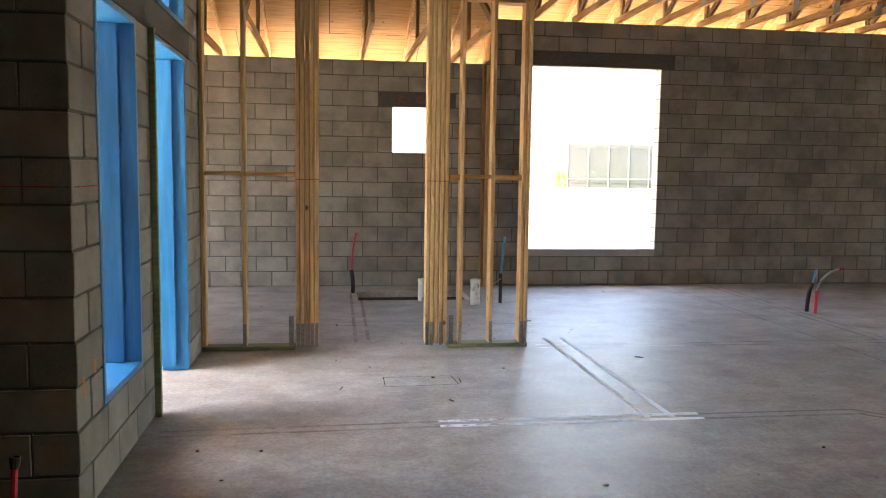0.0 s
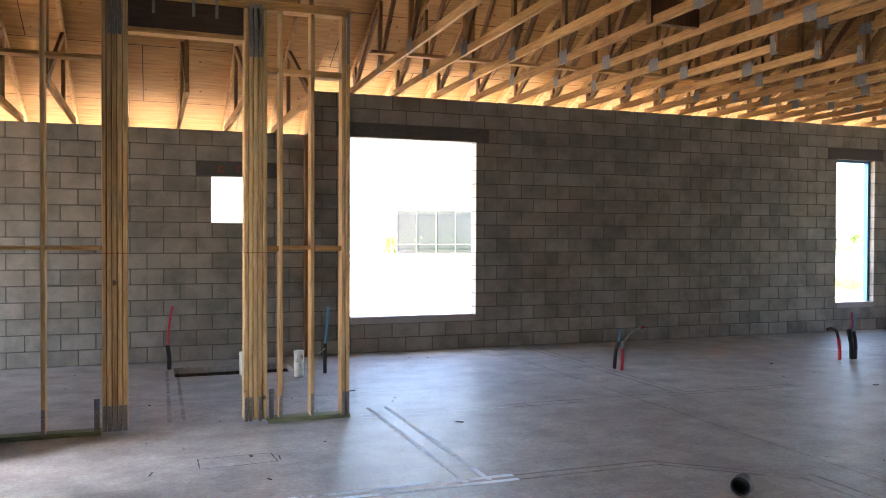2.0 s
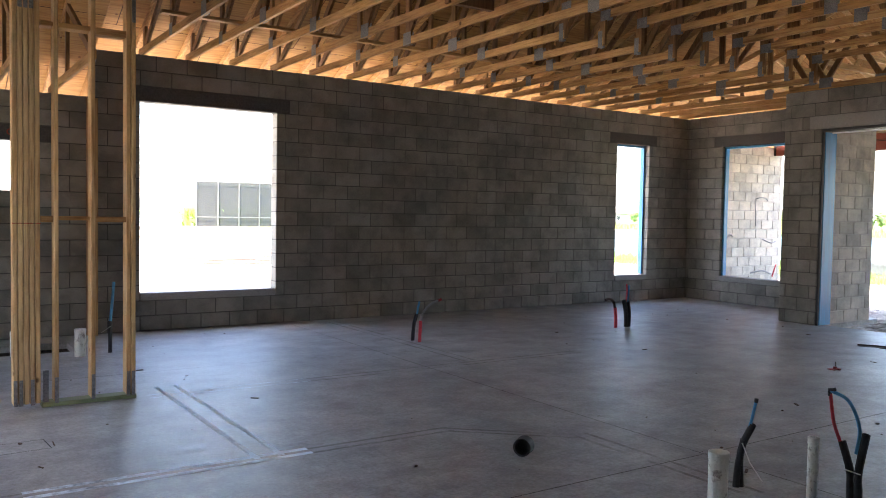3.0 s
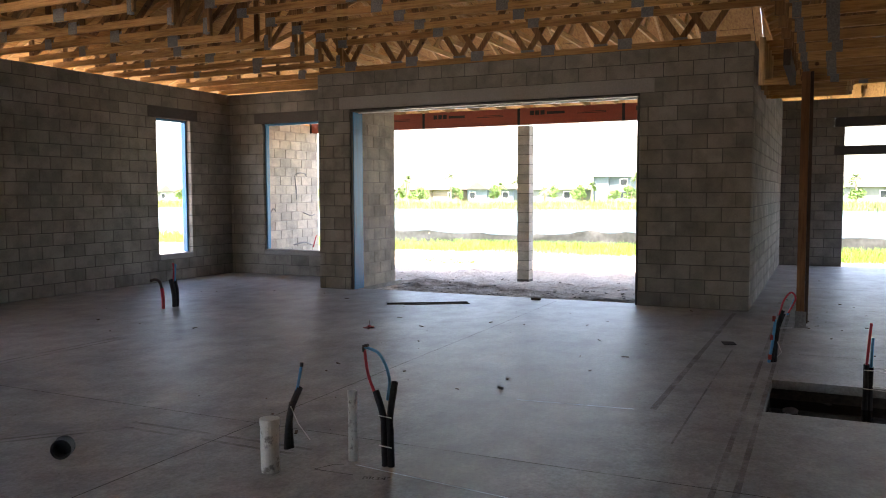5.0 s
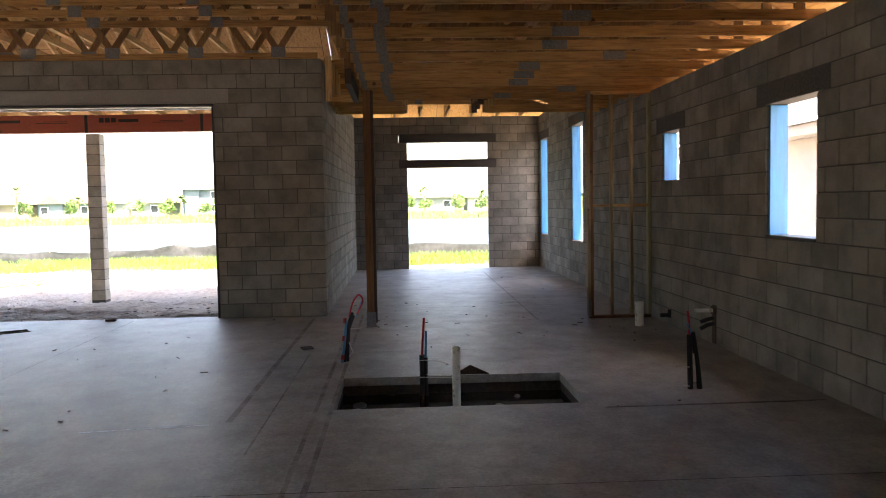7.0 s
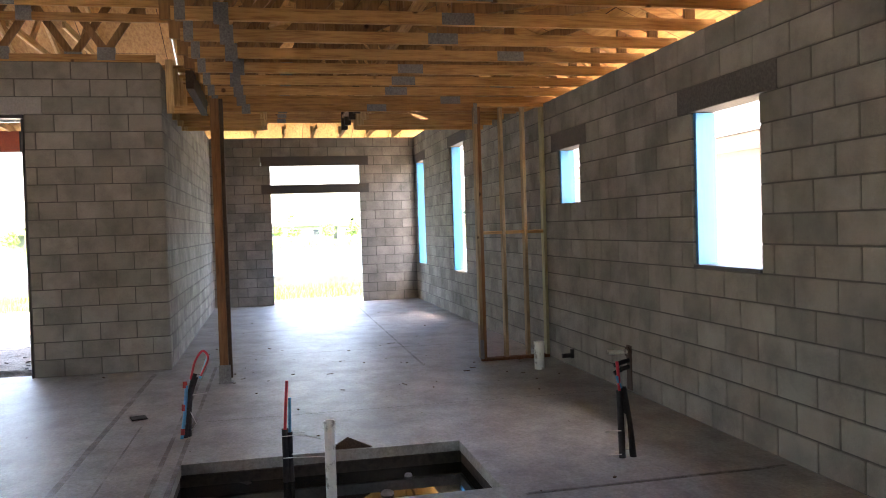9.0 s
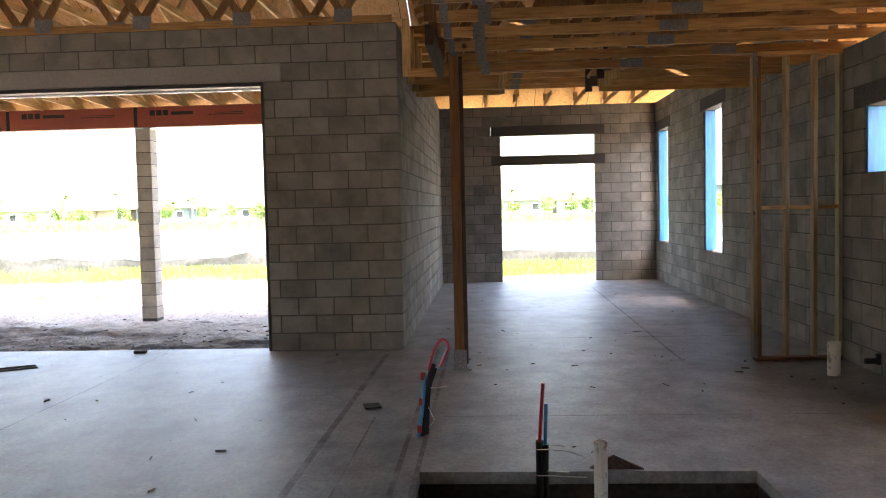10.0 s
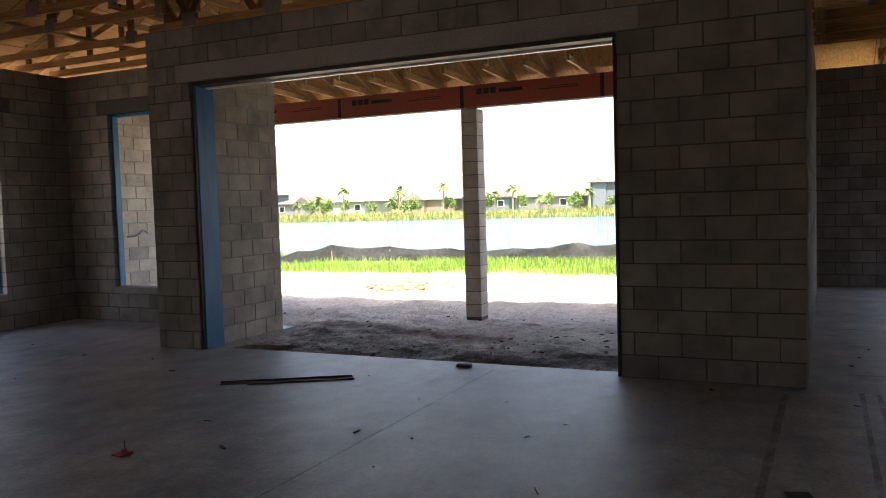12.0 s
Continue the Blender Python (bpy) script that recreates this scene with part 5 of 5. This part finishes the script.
line("layout_line", (4.42, 4.42), (4.43, 2.9), 0.035, m_dark_line)
for y in (7.14, 7.26):
    line("layout_line", (2.0, y), (6.9, y - 0.02), 0.028, m_dark_line)
    line("chalk_line", (1.9, y), (3.4, y), 0.015, m_chalk)
for x in (5.33, 5.46):
    line("layout_line", (x, 7.3), (x + 0.02, 11.0), 0.03, m_dark_line)
for y in (0.38, 0.50):
    line("layout_line", (1.5, y), (11.9, y + 0.01), 0.035, m_dark_line)
for x in (0.25, 0.37):
    line("layout_line", (x, 7.5), (x + 0.02, 10.4), 0.035, m_dark_line)
line("layout_line", (-1.0, 8.3), (3.5, 8.3), 0.02, m_dark_line)
line("layout_line", (6.3, 1.12), (11.7, 1.06), 0.05, m_dark_line)
line("layout_line", (5.5, 0.85), (9.0, 0.82), 0.015, m_dark_line)
for y in (-1.73, -1.83):
    line("layout_line", (6.4, y), (6.42, -3.4), 0.03, m_dark_line)
line("layout_line", (6.42, -1.75), (6.44, -3.5), 0.03, m_dark_line)
line("layout_line", (11.0, -2.0), (19.0, -2.05), 0.03, m_dark_line)
for x in (12.6, 15.2):
    line("layout_line", (x, -3.4), (x, 0.6), 0.03, m_dark_line)
line("saw_joint", (4.77, -3.4), (4.77, 10.9), 0.008, m_joint)
line("saw_joint", (1.0, 3.60), (11.9, 3.62), 0.008, m_joint)
line("saw_joint", (9.0, -3.4), (9.0, 0.3), 0.006, m_joint)
for p, q in (((0.42, 6.2), (0.95, 6.21)), ((0.95, 6.21), (0.97, 5.96)), ((0.97, 5.96), (0.42, 5.93)), ((0.42, 5.93), (0.42, 6.2))):
    line("marker_line", p, q, 0.008, m_ink)
for p, q in (((4.25, 2.62), (4.13, 2.68)), ((4.13, 2.68), (4.14, 2.42)), ((4.25, 2.62), (4.27, 2.56))):
    line("marker_line", p, q, 0.008, m_ink)
line("chalk_line", (4.30, 2.5), (4.15, 1.2), 0.012, m_chalk)
line("chalk_line", (6.15, 2.15), (6.25, 1.25), 0.022, m_chalk)


def writing(text, at, size, mat, parent, rot=0.0):
    cu = bpy.data.curves.new("handwriting", "FONT")
    cu.body = text
    cu.size = size
    tmp = new("handwriting_tmp", cu)
    dg = bpy.context.evaluated_depsgraph_get()
    me = bpy.data.meshes.new_from_object(tmp.evaluated_get(dg))
    bpy.data.objects.remove(tmp)
    me.materials.clear()
    me.materials.append(mat)
    ob = new("handwriting", me)
    ob.matrix_basis = at
    ob.parent = parent
    return ob


writing("BR34\"", pose(4.10, 2.34, 0.0015, 0, 0, -72), 0.065, m_ink, floor)

# ---- outdoors ----
def smooth(a, b, x):
    t = min(1, max(0, (x - a) / (b - a)))
    return t * t * (3 - 2 * t)


def ground_z(x, y):
    if -5.3 < x < 12.3 and -3.85 < y < 11.42 or (12.0 < x < 20.2 and -3.85 < y < 1.15) or (12 < x < 13.8 and 7.2 < y < 11.4):
        return -0.6
    z = -0.22
    d = math.hypot(max(0, x - 14.5) if x > 12 else 12 - x, y - 5)
    lump = math.exp(-(max(0, x - 18) / 6) ** 2) if x > 12 and -6 < y < 16 else 0.3
    z += lump * (0.10 * noise.fractal((x * 0.7, y * 0.7, 2.0), 1.0, 2.0, 5) + 0.035 * noise.fractal((x * 2.6, y * 1.9, 5.0), 0.7, 2.0, 5) + 0.022 * noise.fractal((x * 7.0, y * 5.0, 9.0), 0.6, 2.0, 3))
    z -= 0.9 * smooth(28.8, 32.5, x) * (1 - smooth(121, 127, x + 4 * noise.noise((y * 0.03, 0, 0))))
    if x > 121:
        z += 0.12 * smooth(122, 150, x)
    return z


def axis_steps(fine0, fine1, step, far0, far1):
    pts = [fine0 + step * i for i in range(int((fine1 - fine0) / step) + 1)]
    s, u = step, pts[-1]
    while u < far1:
        s *= 1.22
        u += s
        pts.append(u)
    s, u = step, pts[0]
    while u > far0:
        s *= 1.22
        u -= s
        pts.insert(0, u)
    return pts


def build_ground():
    xs, ys = axis_steps(12.0, 21.0, 0.07, -900, 1500), axis_steps(0.9, 12.0, 0.09, -1200, 1200)
    g = Geo()
    for y in ys:
        for x in xs:
            g.v.append((x, y, ground_z(x, y)))
    n = len(xs)
    for j in range(len(ys) - 1):
        for i in range(n - 1):
            a = j * n + i
            g.f.append([a, a + 1, a + n + 1, a + n])
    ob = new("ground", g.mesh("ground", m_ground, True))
    tagged(ob, "pale churned sand running down to a lakeside lawn", "ground", kind="structure")


build_ground()
lake = new("lake", Geo().quad((30.0, -700, -0.85), (128, -700, -0.85), (128, 800, -0.85), (30.0, 800, -0.85)).mesh("lake", m_water))
tagged(lake, "calm blue lake behind the house", "lake", kind="structure")


def blades(name, label, count, box, h, w, mat, seed, z=None):
    rk = random.Random(seed)
    g = Geo()
    x0, x1, y0, y1 = box
    for k in range(count):
        x, y = rk.uniform(x0, x1), rk.uniform(y0, y1)
        if noise.noise((x * 0.35, y * 0.35, seed)) < -0.12 and rk.random() < 0.8:
            continue
        b = z if z is not None else ground_z(x, y)
        hh, a, ln = h * rk.uniform(0.5, 1.25), rk.uniform(0, 6.28), rk.uniform(0.1, 0.5)
        dx, dy = math.cos(a) * w, math.sin(a) * w
        tx, ty = rk.gauss(0, ln * hh), rk.gauss(0, ln * hh)
        v = len(g.v)
        g.v += [(x - dx, y - dy, b - 0.02), (x + dx, y + dy, b - 0.02), (x + tx * 0.4 + dx * 0.7, y + ty * 0.4 + dy * 0.7, b + hh * 0.6), (x + tx * 0.4 - dx * 0.7, y + ty * 0.4 - dy * 0.7, b + hh * 0.6), (x + tx, y + ty, b + hh)]
        g.f += [[v, v + 1, v + 2, v + 3], [v + 3, v + 2, v + 4]]
    return tagged(new(name, g.mesh(name, mat)), label, "grass", kind="stuff")


blades("grass", "bright green grass in front of the silt fence", 38000, (23.6, 27.9, -8, 26), 0.19, 0.008, m_grass, 3)
blades("grass", "sparse grass at the water's edge", 5000, (28.2, 31.0, -10, 30), 0.30, 0.02, m_grass, 4)
blades("reeds", "tall reeds along the far bank of the lake", 26000, (119, 128, -70, 140), 0.95, 0.06, m_reed, 6)

# silt fence
def silt_fence():
    t = thing("silt_fence", "sagging black silt fence on wooden stakes", "fence")
    pts = [(25.2, 17.2, -0.10, 0.02), (26.6, 16.4, -0.2, 0.40), (27.9, 15.9, -0.22, 0.55), (28.0, 13.7, -0.2, 0.46), (28.0, 11.6, -0.2, 0.40), (28.0, 9.4, -0.2, 0.38), (27.9, 7.4, -0.2, 0.56), (28.1, 6.2, -0.2, 0.50), (28.0, 3.0, -0.2, 0.42), (28.0, -1.0, -0.2, 0.44), (28.0, -6.0, -0.2, 0.42)]
    g = Geo()
    rows = 5
    n = 0
    for (xa, ya, ba, ha), (xb, yb, bb, hb) in zip(pts, pts[1:]):
        m = 10
        for k in range(m):
            f = k / m
            x, y, b, h = xa + (xb - xa) * f, ya + (yb - ya) * f, ba + (bb - ba) * f, ha + (hb - ha) * f - 0.08 * math.sin(math.pi * f)
            for r in range(rows):
                q = r / (rows - 1)
                wob = 0.06 * noise.noise((y * 2.0, q * 3.0, 1.0))
                g.v.append((x + wob - 0.10 * (1 - q) * noise.noise((y, 3.3, 0)), y, b - 0.05 + (h + 0.05) * q + 0.03 * noise.noise((y * 3, q, 7))))
            n += 1
    for i in range(n - 1):
        for r in range(rows - 1):
            a = i * rows + r
            g.f.append([a, a + rows, a + rows + 1, a + 1])
    part("fabric", g, m_fence, t, "black woven fabric", smooth=True)
    for x, y, b, h in pts[2:]:
        part("stake", Geo().box((x + 0.01, y - 0.02, b - 0.2), (x + 0.05, y + 0.02, b + h + 0.22), 0.004), m_stake, t)
    return t


silt_fence()
# clods and a small spoil heap
g = Geo()
rk = random.Random(21)
for k in range(1500):
    x, y = 12.25 + min(4.4, rk.expovariate(0.75)), rk.uniform(1.3, 10.8)
    if 13.0 < x < 13.8 and y > 7.1 or (x < 13.8 and y > 7.1):
        continue
    s = min(0.022, 0.003 + rk.expovariate(190))
    g.box((-s * rk.uniform(1, 2.4), -s, -s * 0.3), (s * rk.uniform(1, 2), s, s * 0.45), s * 0.25, pose(x, y, ground_z(x, y) + s * 0.2, rk.uniform(-20, 20), rk.uniform(-20, 20), rk.uniform(0, 180)))
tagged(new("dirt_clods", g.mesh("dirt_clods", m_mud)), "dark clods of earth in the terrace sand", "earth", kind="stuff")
g = Geo()
for k in range(160):
    r, a = abs(rk.gauss(0, 0.5)), rk.uniform(0, 6.28)
    s = rk.uniform(0.02, 0.07)
    x, y = 20.4 + r * math.cos(a), 9.2 + 1.4 * r * math.sin(a)
    g.box((-s, -s, -s * 0.5), (s * 1.5, s, s * 0.6), s * 0.3, pose(x, y, ground_z(x, y) + 0.10 * math.exp(-r * r * 3), rk.uniform(-30, 30), rk.uniform(-30, 30), rk.uniform(0, 180)))
m_orange = plain("orange_soil", (0.45, 0.24, 0.12), 0.95, 20.0, 0.3, 0.6)
tagged(new("spoil_heap", g.mesh("spoil_heap", m_orange)), "small heap of orange soil crumbs in the sun", "earth", kind="stuff")


# ---- houses, palms and trees across the lake ----
def far_house(at, wide, deep, tall, wall_mat, storeys, seed, roof_mat):
    rk = random.Random(seed)
    h = thing("house", "pale single-family house across the lake" if storeys == 1 else "two-storey house across the lake", "house", at=at, group="houses across the lake")
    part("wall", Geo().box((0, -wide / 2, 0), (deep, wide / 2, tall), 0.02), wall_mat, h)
    o, r = 0.6, wide * 0.20
    g = Geo()
    x0, x1, y0, y1 = -o, deep + o, -wide / 2 - o, wide / 2 + o
    ri = min(wide, deep) / 2
    g.convex([(x0, y0, tall), (x1, y0, tall), (x1, y1, tall), (x0, y1, tall), (deep / 2, y0 + ri, tall + 0.36 * ri), (deep / 2, y1 - ri, tall + 0.36 * ri),
              (x0, y0, tall + 0.2), (x1, y0, tall + 0.2), (x1, y1, tall + 0.2), (x0, y1, tall + 0.2)],
             [[0, 1, 2, 3], [6, 7, 4], [7, 8, 5, 4], [8, 9, 5], [9, 6, 4, 5], [0, 1, 7, 6], [1, 2, 8, 7], [2, 3, 9, 8], [3, 0, 6, 9]])
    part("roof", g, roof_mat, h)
    gw = wide * rk.uniform(0.32, 0.46)
    gy = rk.choice((-1, 1)) * wide * 0.22
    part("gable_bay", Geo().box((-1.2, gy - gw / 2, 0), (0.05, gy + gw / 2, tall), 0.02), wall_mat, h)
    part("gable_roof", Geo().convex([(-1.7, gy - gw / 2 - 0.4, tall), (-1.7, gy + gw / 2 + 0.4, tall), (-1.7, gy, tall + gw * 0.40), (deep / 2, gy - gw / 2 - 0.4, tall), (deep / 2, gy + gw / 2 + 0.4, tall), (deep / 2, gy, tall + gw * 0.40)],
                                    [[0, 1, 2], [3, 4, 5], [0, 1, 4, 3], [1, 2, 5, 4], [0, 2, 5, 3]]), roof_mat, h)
    for s in range(storeys):
        storey = 2.35
        k = max(3, int(wide / 3.2))
        for i in range(k):
            y = -wide / 2 + (i + 0.5) * wide / k
            z0 = s * storey + (0.1 if i % 3 == 1 else 0.8)
            front = -1.2 if abs(y - gy) < gw / 2 - 0.3 else 0.0
            if abs(abs(y - gy) - gw / 2) < 0.8:
                continue
            wd = part("window", Geo().box((front - 0.06, y - 0.75, z0), (front - 0.01, y + 0.75, s * storey + 2.2), 0.01), m_stucco, h, "white window frame")
            part("pane", Geo().box((front - 0.08, y - 0.62, z0 + 0.1), (front - 0.062, y + 0.62, s * storey + 2.1)), m_glass_far, wd)
    return h


# Exposure is put into these colours, dimmed so sunlit far houses don't burn out.
FAR_WALLS_DIMMED = [plain("far_dimmed_render_" + nm, c, 0.9, 2.0, 0.06, 0.1, 0.5) for nm, c in (("white", (0.23, 0.23, 0.225)), ("tan", (0.17, 0.14, 0.115)), ("slate", (0.10, 0.125, 0.15)), ("grey", (0.14, 0.145, 0.15)))]
FAR_ROOFS_DIMMED = [plain("far_dimmed_roof_" + nm, c, 0.9, 3.0, 0.15, 0.2, 0.5) for nm, c in (("pale", (0.24, 0.235, 0.23)), ("brown", (0.085, 0.075, 0.068)), ("light", (0.15, 0.147, 0.145)))]
rk = random.Random(30)
y, i = -75.0, 0
while y < 165:
    two = i % 6 == 2
    wd = 7.0 if two else rk.uniform(8.5, 12.5)
    far_house((152 + rk.uniform(-3, 9), y + wd / 2, -0.15), wd, rk.uniform(9, 13), 4.9 if two else rk.uniform(2.5, 2.9), FAR_WALLS_DIMMED[2 if two else (i * 3) % 4], 2 if two else 1, i, FAR_ROOFS_DIMMED[i % 3])
    y += wd + rk.uniform(2.0, 5.0)
    i += 1


def palm_tree(seed, h):
    rk = random.Random(seed)
    t = thing("palm_tree", "young sabal palm with a ragged crown across the lake", "palm tree", group="palms across the lake")
    part("trunk", Geo().tube([(0, 0, -0.3), (0.05 * h * 0.3, 0.02, h * 0.5), (0.04 * h, 0.05, h)], 0.17, 8, 0.12), m_trunk, t)
    g = Geo()
    for k in range(26):
        a, up, ln = rk.uniform(0, 6.28), rk.uniform(-0.5, 1.1), rk.uniform(1.1, 1.8)
        d = Vector((math.cos(a) * math.cos(up), math.sin(a) * math.cos(up), math.sin(up)))
        s = Vector((-math.sin(a), math.cos(a), 0))
        p = Vector((0.04 * h, 0.05, h))
        prev = p
        for q in range(1, 6):
            f = q / 5
            cur = p + d * ln * f - Vector((0, 0, 0.9 * f * f * ln * 0.6))
            wdt = 0.32 * math.sin(math.pi * min(0.95, f * 0.9 + 0.08))
            for sg in (-1, 1):
                tip = cur + s * sg * wdt * 1.6 - Vector((0, 0, 0.25 * wdt))
                v = len(g.v)
                g.v += [tuple(prev), tuple(cur), tuple(tip)]
                g.f.append([v, v + 1, v + 2])
            prev = cur
    part("crown", g, m_palm_leaf, t)
    return t


def leafy_tree(name, label, seed, h, spread_, trunk_h, leaf=0.28, count=900, group="trees across the lake"):
    rk = random.Random(seed)
    t = thing(name, label, "tree", group=group)
    g = Geo().tube([(0, 0, -0.3), (0.05, 0.03, trunk_h * 0.6), (0.02, 0.0, trunk_h)], 0.10, 7, 0.06)
    lumps = []
    for k in range(9):
        a, r = rk.uniform(0, 6.28), rk.uniform(0.2, 0.75) * spread_
        c = Vector((r * math.cos(a), r * math.sin(a), trunk_h + (h - trunk_h) * rk.uniform(0.15, 0.85)))
        lumps.append((c, rk.uniform(0.3, 0.55) * spread_))
        g.tube([(0.02, 0, trunk_h * 0.8), tuple(c * 0.5 + Vector((0, 0, trunk_h * 0.5))), tuple(c)], 0.05, 5, 0.015)
    part("trunk", g, m_trunk, t)
    g = Geo()
    for k in range(count):
        c, r = rk.choice(lumps)
        d = Vector((rk.gauss(0, 1), rk.gauss(0, 1), rk.gauss(0, 0.9))).normalized() * r * rk.uniform(0.5, 1.1)
        p = c + d
        u = Vector((rk.gauss(0, 1), rk.gauss(0, 1), rk.gauss(0, 1))).normalized()
        w_ = u.cross(Vector((rk.gauss(0, 1), rk.gauss(0, 1), rk.gauss(0, 1)))).normalized()
        s = leaf * rk.uniform(0.6, 1.3)
        g.quad(p - u * s * 0.5, p + w_ * s * 0.35, p + u * s * 0.6, p - w_ * s * 0.35)
    part("crown", g, m_leaf, t)
    return t


palms = [palm_tree(40 + k, 2.6 + 0.8 * k) for k in range(4)]
trees = [leafy_tree("young_tree", "small round green tree across the lake", 50 + k, 2.4 + 0.5 * k, 1.1 + 0.15 * k, 0.9) for k in range(3)]
rk = random.Random(77)
spots = [(rk.uniform(131, 145), yy + rk.uniform(-2, 2)) for yy in np.arange(-60, 130, 2.6)]
for i, (x, y) in enumerate(spots):
    src = palms[i % 4] if i % 5 in (0, 2) else trees[i % 3]
    m = pose(x, y, ground_z(x, y), 0, 0, rk.uniform(0, 360))
    if i < 7 and src.location.length == 0:
        src.matrix_basis = m
    else:
        copy_thing(src, m)
for k, src in enumerate(palms + trees):
    if src.location.length == 0:
        src.location = (140 + k, 60 + 5 * k, ground_z(140, 60))

# ---- north side: a screened pool enclosure beyond the sand ----
cage = thing("pool_cage", "dark screened pool enclosure beyond the open sand", "pool cage", at=(22.0, 74, -0.25))
part("front_screen", Geo().box((0.05, 0.1, 0.39), (17.9, 0.12, 4.5)), m_screen, cage, "grey see-through insect screen")
part("back_wall", Geo().box((0.8, 7.0, 0.0), (19, 7.3, 4.3), 0.01), m_lintel_dark, cage, "grey house wall inside the enclosure")
for k in range(7):
    part("roof_rib", Geo().tube(arc([(1.0 + 2.3 * k, 0.2, 4.46), (1.5 + 2.3 * k, 2.5, 4.5), (1.7 + 2.3 * k, 5.5, 3.6)], 4), 0.06, 6), m_cage, cage)
for k in range(4):
    part("back_window", Geo().box((3.0 + 4 * k, 6.94, 0.9), (5.2 + 4 * k, 6.98, 2.6), 0.01), m_glass_far, cage, "dim window pane")
part("kick_wall", Geo().box((-3.0, 0.0, 0.0), (18, 0.2, 0.38), 0.01), m_trunk, cage, "brown low wall")
for k in range(10):
    part("post", Geo().box((2.0 * k - 0.05, 0, 0.39), (2.0 * k + 0.05, 0.09, 4.5)), m_cage, cage)
for z in (1.2, 4.46):
    part("rail", Geo().box((0, -0.02, z), (18, -0.001, z + 0.09)), m_cage, cage)
blades("lawn", "green lawn behind the screened enclosure", 7000, (22.5, 41, 75.5, 80.5), 1.7, 0.16, m_grass, 12)
bush = leafy_tree("shrub", "green shrub beside the pool enclosure", 90, 2.2, 0.9, 0.4, 0.3, 500, "shrubs to the north")
bush.location = (23.0, 76, -0.25)
for x, y in ((64, 58), (67, 61), (60, 60)):
    copy_thing(bush, pose(x, y, -0.25, 0, 0, x * 40))
nb = thing("site_fence", "low brown barrier fence across the sand", "fence", at=(14.0, 70, -0.25))
for k in range(5):
    part("post", Geo().box((1.6 * k, 0, 0), (1.6 * k + 0.12, 0.1, 0.7)), m_stake, nb)
part("rail", Geo().box((0, 0.02, 0.1), (6.5, 0.06, 0.5)), m_trunk, nb)
g = Geo()
rk = random.Random(44)
for k in range(14):
    x, y = rk.uniform(9, 16), rk.uniform(27, 31)
    l = rk.uniform(0.3, 1.0)
    g.box((-l, -0.12, -0.05), (l, 0.12, 0.08), 0.03, pose(x, y, ground_z(x, y), 0, 0, rk.uniform(-15, 15)))
tagged(new("sand_ruts", g.mesh("sand_ruts", m_mud)), "dark ruts and clods across the bright sand", "earth", kind="stuff")

# ---- south side: neighbouring house ----
nh = thing("neighbour_house", "warm grey stucco house close to the south side", "house", at=(0, 0, 0))
part("wall", Geo().box((2.0, -18, -0.25), (24, -8.6, 2.80), 0.01), m_stucco_tan, nh)
part("fascia", Geo().box((1.5, -18.4, 2.80), (24.5, -8.1, 3.02), 0.01), m_stucco_tan, nh, "pale eave fascia")
part("roof", Geo().convex([(1.4, -18.5, 3.022), (24.6, -18.5, 3.022), (24.6, -8.0, 3.022), (1.4, -8.0, 3.022), (6.6, -13.2, 5.2), (19.4, -13.2, 5.2)],
                          [[0, 1, 2, 3], [0, 1, 5, 4], [1, 2, 5], [2, 3, 4, 5], [3, 0, 4]]), m_roof_far, nh)
